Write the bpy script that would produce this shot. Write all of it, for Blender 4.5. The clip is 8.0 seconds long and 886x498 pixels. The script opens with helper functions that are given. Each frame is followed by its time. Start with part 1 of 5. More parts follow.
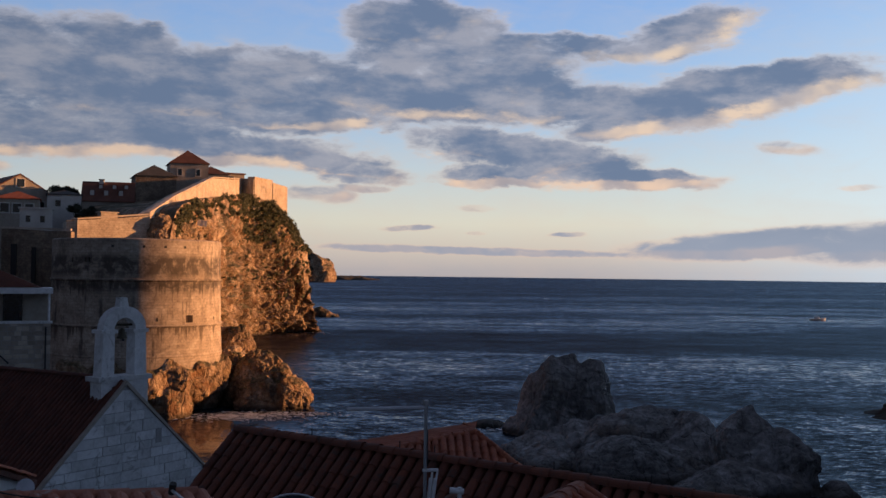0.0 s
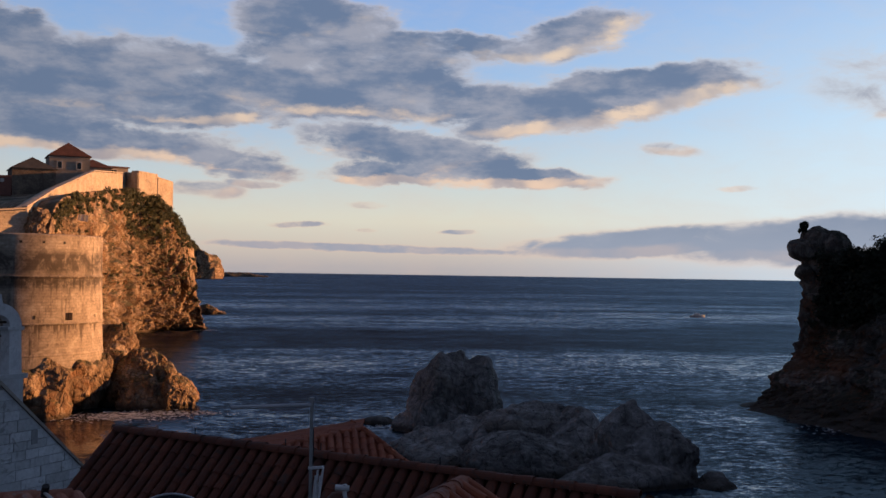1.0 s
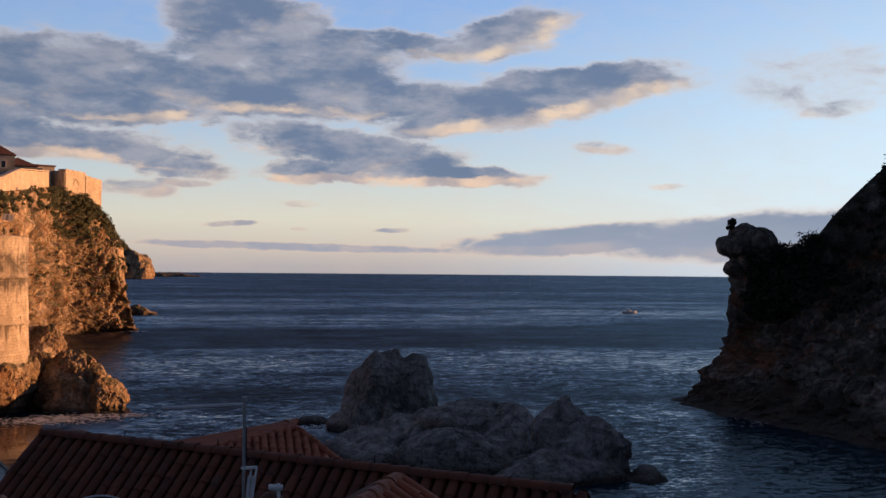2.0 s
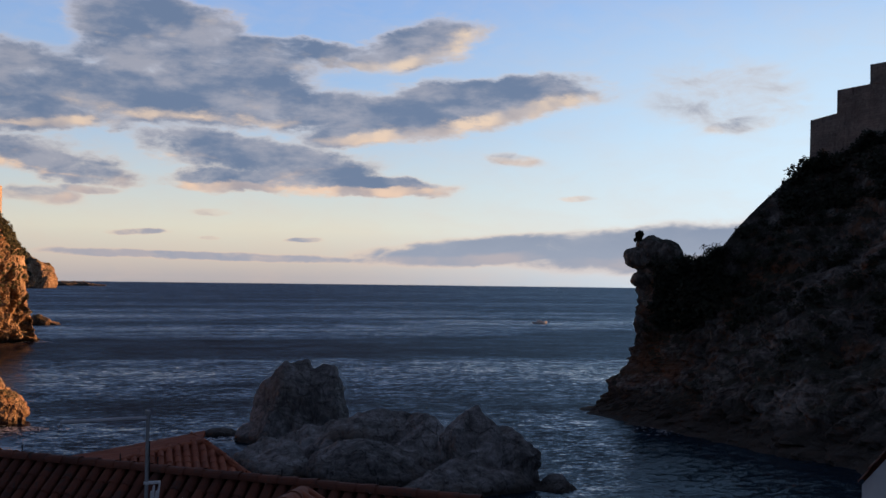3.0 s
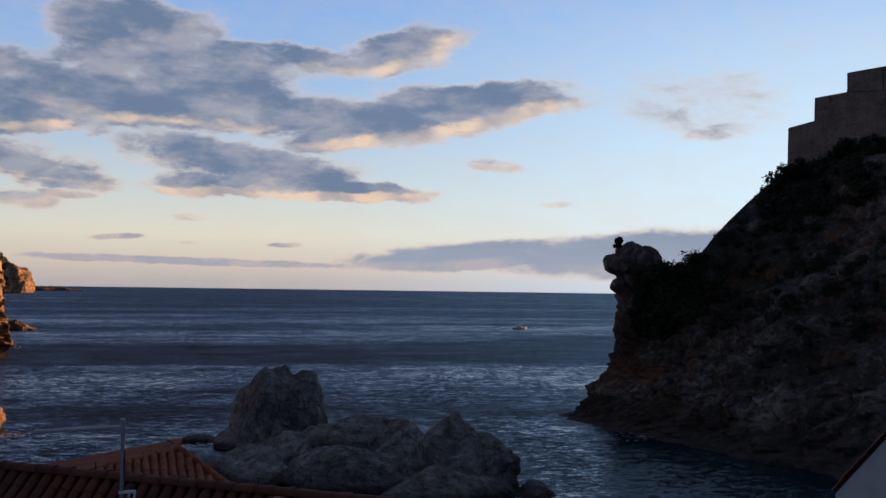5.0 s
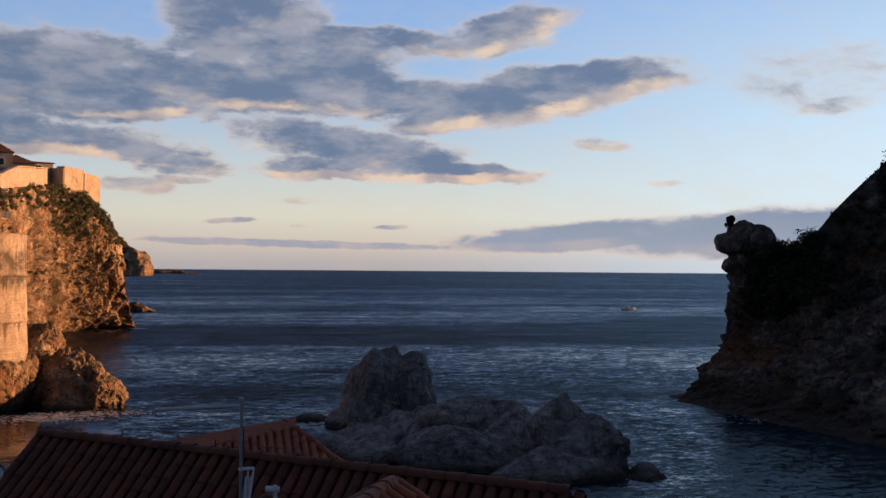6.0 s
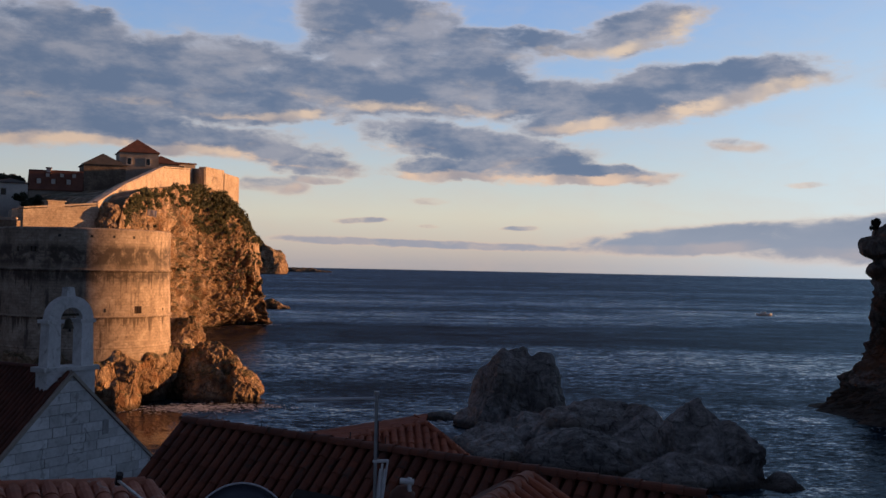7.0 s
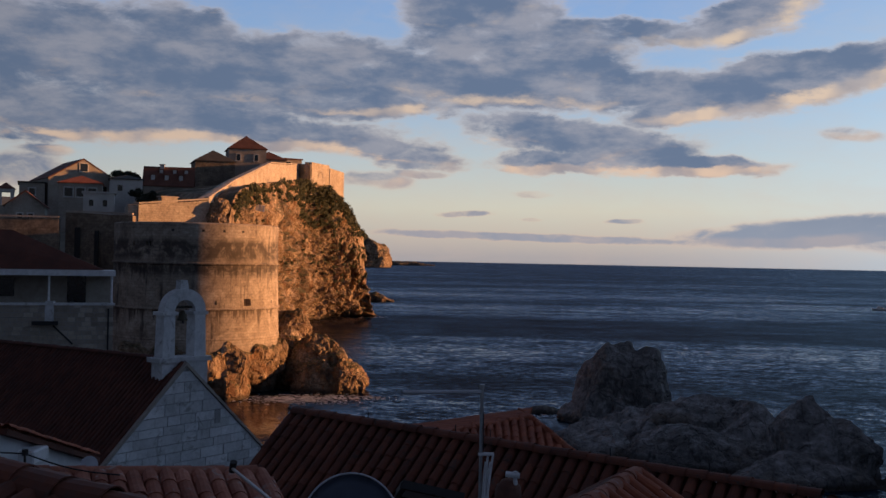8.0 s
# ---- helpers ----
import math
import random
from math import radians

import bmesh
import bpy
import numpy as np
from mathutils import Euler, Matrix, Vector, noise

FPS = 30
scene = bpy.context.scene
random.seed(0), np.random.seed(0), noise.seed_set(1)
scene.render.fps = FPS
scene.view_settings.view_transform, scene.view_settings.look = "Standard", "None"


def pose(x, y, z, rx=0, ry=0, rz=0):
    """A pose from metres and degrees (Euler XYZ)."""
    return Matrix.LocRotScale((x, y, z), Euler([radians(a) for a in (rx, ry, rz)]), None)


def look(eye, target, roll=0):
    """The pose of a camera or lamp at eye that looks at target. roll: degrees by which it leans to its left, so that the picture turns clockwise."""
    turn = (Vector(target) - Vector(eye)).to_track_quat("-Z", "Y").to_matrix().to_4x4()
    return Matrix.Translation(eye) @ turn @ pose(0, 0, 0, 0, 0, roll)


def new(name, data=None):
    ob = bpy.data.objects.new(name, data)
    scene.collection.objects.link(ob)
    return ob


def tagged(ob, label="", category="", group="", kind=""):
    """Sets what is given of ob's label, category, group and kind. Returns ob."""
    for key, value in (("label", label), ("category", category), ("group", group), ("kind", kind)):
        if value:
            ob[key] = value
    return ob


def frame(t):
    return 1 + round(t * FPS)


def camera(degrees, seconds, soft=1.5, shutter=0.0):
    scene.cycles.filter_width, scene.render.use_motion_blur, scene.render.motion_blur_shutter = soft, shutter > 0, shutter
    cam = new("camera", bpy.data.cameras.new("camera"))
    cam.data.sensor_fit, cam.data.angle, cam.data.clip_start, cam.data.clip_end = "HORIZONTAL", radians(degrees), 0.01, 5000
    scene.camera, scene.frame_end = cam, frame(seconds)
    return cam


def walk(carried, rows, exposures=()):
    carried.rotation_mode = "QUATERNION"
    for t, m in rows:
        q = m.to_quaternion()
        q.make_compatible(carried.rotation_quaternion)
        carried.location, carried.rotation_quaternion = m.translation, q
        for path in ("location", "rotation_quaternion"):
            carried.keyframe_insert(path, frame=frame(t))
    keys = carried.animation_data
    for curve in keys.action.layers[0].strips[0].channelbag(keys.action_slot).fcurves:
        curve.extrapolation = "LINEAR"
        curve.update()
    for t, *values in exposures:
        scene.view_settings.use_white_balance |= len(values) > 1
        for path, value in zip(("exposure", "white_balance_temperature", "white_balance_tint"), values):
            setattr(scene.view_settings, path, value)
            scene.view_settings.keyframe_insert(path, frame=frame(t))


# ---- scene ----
cam = camera(46.27, 8.0, soft=1.5)
PATH = [
    (0.0, pose(0.017, 0.500, 18.012, 91.32, -0.70, -0.00)),
    (0.5, pose(0.052, 0.498, 17.995, 90.74, -0.14, -3.48)),
    (1.0, pose(0.076, 0.495, 18.002, 91.24, -0.85, -6.06)),
    (1.5, pose(0.087, 0.493, 17.981, 91.08, -0.47, -7.67)),
    (3.0, pose(0.147, 0.479, 18.008, 91.80, -0.71, -14.51)),
    (3.5, pose(0.196, 0.463, 18.044, 91.94, 0.01, -16.58)),
    (4.0, pose(0.218, 0.455, 18.038, 91.97, -0.11, -17.79)),
    (5.5, pose(0.169, 0.474, 18.069, 91.88, -0.84, -13.04)),
    (6.0, pose(0.130, 0.485, 18.063, 91.01, -0.45, -9.73)),
    (6.5, pose(0.079, 0.494, 17.995, 91.09, -0.72, -6.07)),
    (7.0, pose(0.024, 0.499, 17.981, 90.97, -1.16, -2.63)),
    (7.5, pose(0.018, 0.500, 17.997, 90.50, -0.91, 0.37)),
    (8.0, pose(-0.016, 0.500, 17.978, 90.50, -1.12, 3.05)),
]
walk(cam, PATH, exposures=[(0.0, 0.05), (4.0, 0.1), (6.0, 0.05), (8.0, -0.12)])

# ---- light: low evening sun from the west, broken cloud over the sea ----
SUN_AZ, SUN_EL = 73.5, 6.0
sun_way = Vector((math.sin(radians(SUN_AZ)) * math.cos(radians(SUN_EL)),
                  math.cos(radians(SUN_AZ)) * math.cos(radians(SUN_EL)), math.sin(radians(SUN_EL))))
sun = new("sun", bpy.data.lights.new("sun", "SUN"))
sun.data.energy, sun.data.angle, sun.data.color = 8.6, radians(0.6), (1.0, 0.44, 0.155)
sun.matrix_world = look(sun_way * 400, (0, 0, 0))


def node(tree, kind, **values):
    n = tree.nodes.new(kind)
    for key, value in values.items():
        setattr(n, key, value)
    return n


def wire(tree, value, socket):
    if isinstance(value, bpy.types.NodeSocket):
        tree.links.new(value, socket)
    else:
        socket.default_value = value


def calc(tree, op, a, b=0.0, c=None, clamp=False):
    n = node(tree, "ShaderNodeMath", operation=op, use_clamp=clamp)
    wire(tree, a, n.inputs[0])
    wire(tree, b, n.inputs[1])
    if c is not None:
        wire(tree, c, n.inputs[2])
    return n.outputs[0]


def blend(tree, fac, a, b, mode="MIX"):
    n = node(tree, "ShaderNodeMix", data_type="RGBA", blend_type=mode)
    wire(tree, fac, n.inputs[0])
    wire(tree, a, n.inputs[6])
    wire(tree, b, n.inputs[7])
    return n.outputs[2]


def ramp(tree, fac, stops):
    n = node(tree, "ShaderNodeValToRGB")
    e = n.color_ramp.elements
    while len(e) < len(stops):
        e.new(0.5)
    for el, (at, col) in zip(e, stops):
        el.position = at
        el.color = (*col, 1) if len(col) == 3 else col
    wire(tree, fac, n.inputs[0])
    return n.outputs[0]


def grey(v):
    return (v, v, v)


def noise_tex(tree, vec, scale, detail=4.0, rough=0.55, warp=0.0):
    n = node(tree, "ShaderNodeTexNoise")
    wire(tree, vec, n.inputs["Vector"])
    n.inputs["Scale"].default_value = scale
    n.inputs["Detail"].default_value = detail
    n.inputs["Roughness"].default_value = rough
    n.inputs["Distortion"].default_value = warp
    return n


def span(tree, v, lo, hi, a=0.0, b=1.0, smooth=True):
    n = node(tree, "ShaderNodeMapRange", interpolation_type="SMOOTHSTEP" if smooth else "LINEAR")
    wire(tree, v, n.inputs[0])
    for k, val in zip((1, 2, 3, 4), (lo, hi, a, b)):
        n.inputs[k].default_value = val
    return n.outputs[0]


# cloud banks in the sky: bearing and elevation of the middle, half length, half height, lean (degrees), thickness
CLOUDS = [
    (-15.5, 9.78, 10.3, 2.5, 0, 1.25), (-0.9, 9.86, 10.0, 1.94, 0, 1.25), (14.8, 9.58, 9.1, 1.62, 8, 1.2), (10.3, 8.33, 4.1, 1.0, 10, 1.0),
    (-1.4, 13.39, 5.0, 1.56, -3, 1.15), (6.6, 12.3, 7.2, 0.81, -2, 1.0), (13.1, 12.93, 4.1, 1.37, 12, 1.0), (1.0, 11.71, 8.1, 1.25, 0, 0.95),
    (-17.6, 11.97, 4.7, 1.41, -6, 0.95), (-22.3, 10.17, 4.7, 1.87, 0, 1.0), (-22.2, 7.47, 4.7, 1.5, -4, 1.0), (-14.0, 6.88, 10.3, 1.25, -4, 1.15),
    (-5.5, 5.68, 4.1, 0.94, -4, 0.95), (4.2, 6.68, 7.2, 1.31, -6, 1.1), (10.6, 5.2, 5.6, 0.75, 1, 1.05), (3.6, 5.37, 4.7, 0.69, 0, 1.0),
    (-8.3, 8.61, 9.4, 1.25, 0, 1.0), (6.5, 9.3, 5.5, 1.4, 4, 1.0), (-10.5, 10.9, 7.5, 1.5, 0, 1.0), (-24.8, 10.7, 7.8, 2.5, 0, 1.1), (-32.6, 8.55, 9.4, 3.43, 0, 1.1), (-23.1, 6.84, 8.1, 1.25, -3, 1.1),
]
BANDS = [
    (17.1, 1.75, 7.8, 0.87, 4, 1.15), (27.9, 2.02, 10.3, 1.44, 3, 1.25), (1.8, 1.21, 10.6, 0.28, -1, 0.95), (-2.0, 2.45, 1.7, 0.19, 1, 0.8),
    (18.4, 6.73, 1.9, 0.47, -4, 0.75), (21.8, 4.61, 1.3, 0.22, 0, 0.6), (30.5, 8.49, 2.5, 0.53, 7, 0.62), (29.6, 10.08, 5.3, 2.34, 0, 0.44),
    (2.0, 3.59, 1.4, 0.22, 0, 0.5), (6.9, 2.17, 1.2, 0.16, 0, 0.7), (-6.9, 4.26, 2.7, 0.56, -3, 0.75), (-25.2, 4.11, 3.4, 1.06, 3, 0.85),
    (-23.9, 5.17, 1.9, 0.44, 0, 0.8), (-4.6, 4.62, 1.9, 0.25, -3, 0.7), (1.7, 2.21, 0.9, 0.12, 0, 0.6),
]


def cloud_field():
    """Density of the clouds at a bearing and elevation in degrees: ragged, and the same without its fine wisps."""
    g = bpy.data.node_groups.new("cloud_field", "ShaderNodeTree")
    g.interface.new_socket("Vector", in_out="INPUT", socket_type="NodeSocketVector")
    g.interface.new_socket("Value", in_out="OUTPUT", socket_type="NodeSocketFloat")
    g.interface.new_socket("Smooth", in_out="OUTPUT", socket_type="NodeSocketFloat")
    src, dst = node(g, "NodeGroupInput"), node(g, "NodeGroupOutput")
    v = src.outputs[0]
    stretch = node(g, "ShaderNodeVectorMath", operation="MULTIPLY")
    wire(g, v, stretch.inputs[0])
    stretch.inputs[1].default_value = (0.42, 1.0, 1.0)

    def warped(place, scale, detail, rough, amount):
        wob = noise_tex(g, stretch.outputs[0], scale, detail, rough)
        mid = node(g, "ShaderNodeVectorMath", operation="SUBTRACT")
        wire(g, wob.outputs["Color"], mid.inputs[0])
        mid.inputs[1].default_value = (0.5, 0.5, 0.5)
        off = node(g, "ShaderNodeVectorMath", operation="MULTIPLY_ADD")
        wire(g, mid.outputs[0], off.inputs[0])
        off.inputs[1].default_value = amount
        wire(g, place, off.inputs[2])
        return off.outputs[0]

    moved2 = warped(v, 0.9, 5.0, 0.55, (2.6, 0.42, 0.0))
    moved = warped(warped(v, 0.3, 2.0, 0.5, (3.2, 1.3, 0.0)), 0.95, 7.0, 0.62, (3.6, 1.5, 0.0))
    total = 0.0
    for rows, place in ((CLOUDS, moved), (BANDS, moved2)):
        for az, el, rx, ry, lean, thick in rows:
            m = node(g, "ShaderNodeMapping", vector_type="TEXTURE")
            wire(g, place, m.inputs[0])
            m.inputs[1].default_value = (az, el, 0)
            m.inputs[2].default_value = (0, 0, radians(lean))
            m.inputs[3].default_value = (rx, ry, 1)
            ln = node(g, "ShaderNodeVectorMath", operation="LENGTH")
            wire(g, m.outputs[0], ln.inputs[0])
            one = span(g, ln.outputs["Value"], 0.5, 1.28, thick, 0.0)
            total = one if total == 0.0 else calc(g, "SMOOTH_MAX", total, one, 0.3)
    fine = noise_tex(g, stretch.outputs[0], 0.8, 8.0, 0.62, 0.4)
    n0 = calc(g, "MULTIPLY_ADD", fine.outputs[0], 1.7, -0.88)
    wire(g, calc(g, "ADD", total, calc(g, "MULTIPLY", n0, span(g, total, 0.05, 0.6))), dst.inputs[0])
    soft = noise_tex(g, stretch.outputs[0], 0.55, 3.0, 0.5)
    wire(g, calc(g, "ADD", total, calc(g, "MULTIPLY_ADD", soft.outputs[0], 1.5, -0.75)), dst.inputs[1])
    return g


def build_world():
    world = bpy.data.worlds.new("evening_sky")
    scene.world = world
    world.use_nodes = True
    t = world.node_tree
    t.nodes.clear()
    out, bg = node(t, "ShaderNodeOutputWorld"), node(t, "ShaderNodeBackground")
    t.links.new(bg.outputs[0], out.inputs[0])
    coord = node(t, "ShaderNodeTexCoord")
    sep = node(t, "ShaderNodeSeparateXYZ")
    t.links.new(coord.outputs["Generated"], sep.inputs[0])
    x, y, z = sep.outputs
    az = calc(t, "MULTIPLY", calc(t, "ARCTAN2", x, y), 57.29578)
    el = calc(t, "MULTIPLY", calc(t, "ARCSINE", z), 57.29578)
    sky = node(t, "ShaderNodeTexSky", sky_type="NISHITA", sun_disc=False, sun_elevation=radians(SUN_EL),
               sun_rotation=radians(SUN_AZ), air_density=1.0, dust_density=1.0)
    haze = ramp(t, calc(t, "DIVIDE", calc(t, "ADD", el, 2.0), 92.0), [
        (0.0, (0.36, 0.36, 0.40)), (0.0225, (0.41, 0.39, 0.41)), (0.034, (0.58, 0.52, 0.46)), (0.052, (0.69, 0.68, 0.57)),
        (0.078, (0.54, 0.64, 0.68)), (0.115, (0.34, 0.53, 0.77)), (0.20, (0.18, 0.37, 0.76)), (0.30, (0.036, 0.14, 0.36)),
        (0.45, (0.025, 0.05, 0.13)), (1.0, (0.012, 0.024, 0.07))])
    # the sky away from the sun and the sea is darker dusk
    away = calc(t, "COSINE", calc(t, "MULTIPLY", calc(t, "SUBTRACT", az, 40.0), 0.0174533))
    dusk = span(t, away, -0.75, 0.97, 0.12, 1.0)
    base = blend(t, dusk, (0.046, 0.062, 0.112, 1), haze)
    sky_soft = blend(t, 1.0, sky.outputs[0], (0.05, 0.05, 0.05, 1), "MULTIPLY")
    base = blend(t, 0.06, base, sky_soft)
    glow = calc(t, "MULTIPLY", calc(t, "MULTIPLY", span(t, az, 4.0, 40.0), span(t, az, 135.0, 85.0)), span(t, el, 24.0, 3.0))
    # brighter sky added above the view, to lift the sea on the right
    high = calc(t, "MULTIPLY", calc(t, "MULTIPLY", span(t, az, 2.0, 34.0), span(t, az, 100.0, 60.0)), calc(t, "MULTIPLY", span(t, el, 15.0, 24.0), span(t, el, 60.0, 34.0)))
    base = blend(t, calc(t, "MULTIPLY", high, 0.55), base, (0.18, 0.43, 0.76, 1))
    base = blend(t, calc(t, "MULTIPLY", glow, 0.82), base, (0.64, 0.84, 1.0, 1))
    pos = node(t, "ShaderNodeCombineXYZ")
    for s, k in ((az, 0), (el, 1)):
        t.links.new(s, pos.inputs[k])
    group = cloud_field()
    f1, f2 = node(t, "ShaderNodeGroup", node_tree=group), node(t, "ShaderNodeGroup", node_tree=group)
    t.links.new(pos.outputs[0], f1.inputs[0])
    shift = node(t, "ShaderNodeVectorMath", operation="ADD")
    t.links.new(pos.outputs[0], shift.inputs[0])
    shift.inputs[1].default_value = (0.75, -0.5, 0)
    t.links.new(shift.outputs[0], f2.inputs[0])
    d1 = f1.outputs[0]
    cover = span(t, d1, 0.0, 0.95)
    # the low sun lights the undersides and the western edges
    fall = calc(t, "SUBTRACT", calc(t, "ADD", f1.outputs[1], f1.outputs[0]), calc(t, "ADD", f2.outputs[1], f2.outputs[0]))
    lit = span(t, fall, 0.2, 1.65)
    lit = calc(t, "MULTIPLY", lit, span(t, el, 2.0, 5.0, 0.25, 1.0))
    thin = span(t, d1, 0.95, 0.25)
    patch = noise_tex(t, pos.outputs[0], 0.3, 3.0, 0.5).outputs[0]
    warm = calc(t, "ADD", calc(t, "MULTIPLY", lit, span(t, patch, 0.36, 0.6, 0.35, 1.0)), calc(t, "MULTIPLY", thin, 0.42), clamp=True)
    warm = calc(t, "ADD", warm, span(t, d1, 0.85, 0.3, 0.0, 0.4), clamp=True)
    long = node(t, "ShaderNodeVectorMath", operation="MULTIPLY")
    t.links.new(pos.outputs[0], long.inputs[0])
    long.inputs[1].default_value = (0.4, 1.0, 1.0)
    fine = noise_tex(t, long.outputs[0], 0.6, 6.0, 0.58)
    body = blend(t, span(t, calc(t, "SUBTRACT", fine.outputs[0], calc(t, "MULTIPLY", span(t, d1, 0.7, 1.4), 0.12)), 0.3, 0.62), (0.13, 0.18, 0.285, 1), (0.315, 0.325, 0.39, 1))
    bright = blend(t, span(t, el, 1.0, 12.0), (0.78, 0.54, 0.40, 1), (0.72, 0.57, 0.44, 1))
    low_body = blend(t, span(t, el, 1.0, 5.5), (0.27, 0.31, 0.40, 1), body)
    cloud = blend(t, warm, low_body, bright)
    cloud = blend(t, dusk, (0.03, 0.035, 0.05, 1), cloud)
    t.links.new(blend(t, calc(t, "MULTIPLY", cover, 0.96), base, cloud), bg.inputs[0])
    bg.inputs[1].default_value = 1.07


build_world()


# ---- materials ----
def material(name):
    m = bpy.data.materials.new(name)
    m.use_nodes = True
    t = m.node_tree
    return m, t, t.nodes["Principled BSDF"], node(t, "ShaderNodeNewGeometry").outputs["Position"]


def bump(t, b, height, strength, distance):
    n = node(t, "ShaderNodeBump")
    n.inputs["Strength"].default_value, n.inputs["Distance"].default_value = strength, distance
    wire(t, height, n.inputs["Height"])
    t.links.new(n.outputs[0], b.inputs["Normal"])


def surface(name, dark, mid, light, coarse=0.3, fine=3.0, rough=0.85, relief=0.5, depth=0.05, stretch=(1, 1, 1), stain=None, vary=0.0):
    """A weathered surface: two scales of mottling, stains and relief."""
    m, t, b, p = material(name)
    mp = node(t, "ShaderNodeMapping")
    wire(t, p, mp.inputs[0])
    mp.inputs[3].default_value = stretch
    a = noise_tex(t, mp.outputs[0], coarse, 6.0, 0.6, 0.4).outputs[0]
    c = noise_tex(t, mp.outputs[0], fine, 7.0, 0.65).outputs[0]
    mixed = calc(t, "ADD", calc(t, "MULTIPLY", a, 0.55), calc(t, "MULTIPLY", c, 0.45))
    col = ramp(t, mixed, [(0.34, dark), (0.5, mid), (0.66, light)])
    if stain:
        s = noise_tex(t, mp.outputs[0], coarse * 2.7, 5.0, 0.7, 1.0).outputs[0]
        col = blend(t, span(t, s, 0.54, 0.68, 0.0, 0.8), col, (*stain, 1))
    if vary:
        info = node(t, "ShaderNodeObjectInfo")
        island = node(t, "ShaderNodeNewGeometry").outputs["Random Per Island"]
        r = calc(t, "FRACT", calc(t, "ADD", info.outputs["Random"], island))
        hsv = node(t, "ShaderNodeHueSaturation")
        wire(t, col, hsv.inputs["Color"])
        wire(t, calc(t, "MULTIPLY_ADD", r, vary, 1.0 - vary / 2), hsv.inputs["Value"])
        col = hsv.outputs[0]
    t.links.new(col, b.inputs["Base Color"])
    wire(t, span(t, c, 0.3, 0.7, rough - 0.1, min(1.0, rough + 0.1)), b.inputs["Roughness"])
    bump(t, b, mixed, relief, depth)
    return m


def masonry(name, dark, mid, light, block=(0.7, 0.35), weep=0.6, lean=0.0, ledges=(), belts=()):
    """Coursed ashlar seen from afar, with weeping dark streaks; courses run level, joints follow the wall."""
    m, t, b, p = material(name)
    sep = node(t, "ShaderNodeSeparateXYZ")
    wire(t, p, sep.inputs[0])
    along = calc(t, "ADD", sep.outputs[0], calc(t, "MULTIPLY", sep.outputs[1], 0.83 + lean))
    uv = node(t, "ShaderNodeCombineXYZ")
    wire(t, along, uv.inputs[0])
    wire(t, sep.outputs[2], uv.inputs[1])
    br = node(t, "ShaderNodeTexBrick")
    wire(t, uv.outputs[0], br.inputs["Vector"])
    br.inputs["Scale"].default_value = 1.0
    br.inputs["Brick Width"].default_value, br.inputs["Row Height"].default_value = block
    br.inputs["Mortar Size"].default_value, br.inputs["Mortar Smooth"].default_value = 0.022, 0.3
    br.inputs["Color1"].default_value, br.inputs["Color2"].default_value = (*grey(0.75), 1), (*grey(1.0), 1)
    br.inputs["Mortar"].default_value = (*grey(0.55), 1)
    a = noise_tex(t, p, 0.35, 6.0, 0.62, 0.5).outputs[0]
    c = noise_tex(t, p, 2.6, 6.0, 0.65).outputs[0]
    col = ramp(t, calc(t, "ADD", calc(t, "MULTIPLY", a, 0.6), calc(t, "MULTIPLY", c, 0.4)), [(0.34, dark), (0.5, mid), (0.64, light)])
    col = blend(t, 0.75, col, br.outputs["Color"], "MULTIPLY")
    tall = node(t, "ShaderNodeMapping")
    wire(t, p, tall.inputs[0])
    tall.inputs[3].default_value = (1.0, 1.0, 0.12)
    w = noise_tex(t, tall.outputs[0], 0.9, 5.0, 0.7).outputs[0]
    w2 = noise_tex(t, p, 0.12, 3.0).outputs[0]
    streak = calc(t, "MULTIPLY", span(t, w, 0.52, 0.68), span(t, w2, 0.35, 0.6))
    col = blend(t, calc(t, "MULTIPLY", streak, weep), col, (0.05, 0.042, 0.038, 1))
    # dirty runs hanging below each ledge, of uneven length
    for top, reach in ledges:
        flat = node(t, "ShaderNodeCombineXYZ")
        wire(t, sep.outputs[0], flat.inputs[0])
        wire(t, sep.outputs[1], flat.inputs[1])
        run = noise_tex(t, flat.outputs[0], 0.75, 6.0, 0.75).outputs[0]
        length = span(t, run, 0.42, 0.72, 0.0, reach)
        below = calc(t, "SUBTRACT", top, sep.outputs[2])
        drop = calc(t, "SUBTRACT", calc(t, "ADD", length, calc(t, "MULTIPLY_ADD", c, 0.8, -0.4)), below)
        mask = calc(t, "MULTIPLY", span(t, drop, -0.15, 0.7), span(t, below, -0.02, 0.03))
        col = blend(t, calc(t, "MULTIPLY", mask, 0.85), col, (0.075, 0.055, 0.042, 1))
    # belts of black crust, broken by the courses
    for low, high in belts:
        crust = noise_tex(t, p, 0.55, 6.0, 0.7, 0.6).outputs[0]
        inside = calc(t, "MULTIPLY", span(t, sep.outputs[2], low - 0.7, low + 0.5), span(t, sep.outputs[2], high + 0.6, high - 0.4))
        mask = calc(t, "MULTIPLY", inside, span(t, calc(t, "ADD", crust, calc(t, "MULTIPLY", c, 0.35)), 0.52, 0.74))
        col = blend(t, calc(t, "MULTIPLY", mask, 0.88), col, (0.05, 0.04, 0.034, 1))
    pits = noise_tex(t, p, 1.7, 6.0, 0.75, 0.6).outputs[0]
    col = blend(t, span(t, pits, 0.56, 0.66, 0.0, 0.6), col, (0.09, 0.068, 0.052, 1))
    t.links.new(col, b.inputs["Base Color"])
    b.inputs["Roughness"].default_value = 0.9
    h = calc(t, "ADD", calc(t, "MULTIPLY", br.outputs["Fac"], -0.6), c)
    bump(t, b, h, 0.35, 0.05)
    return m


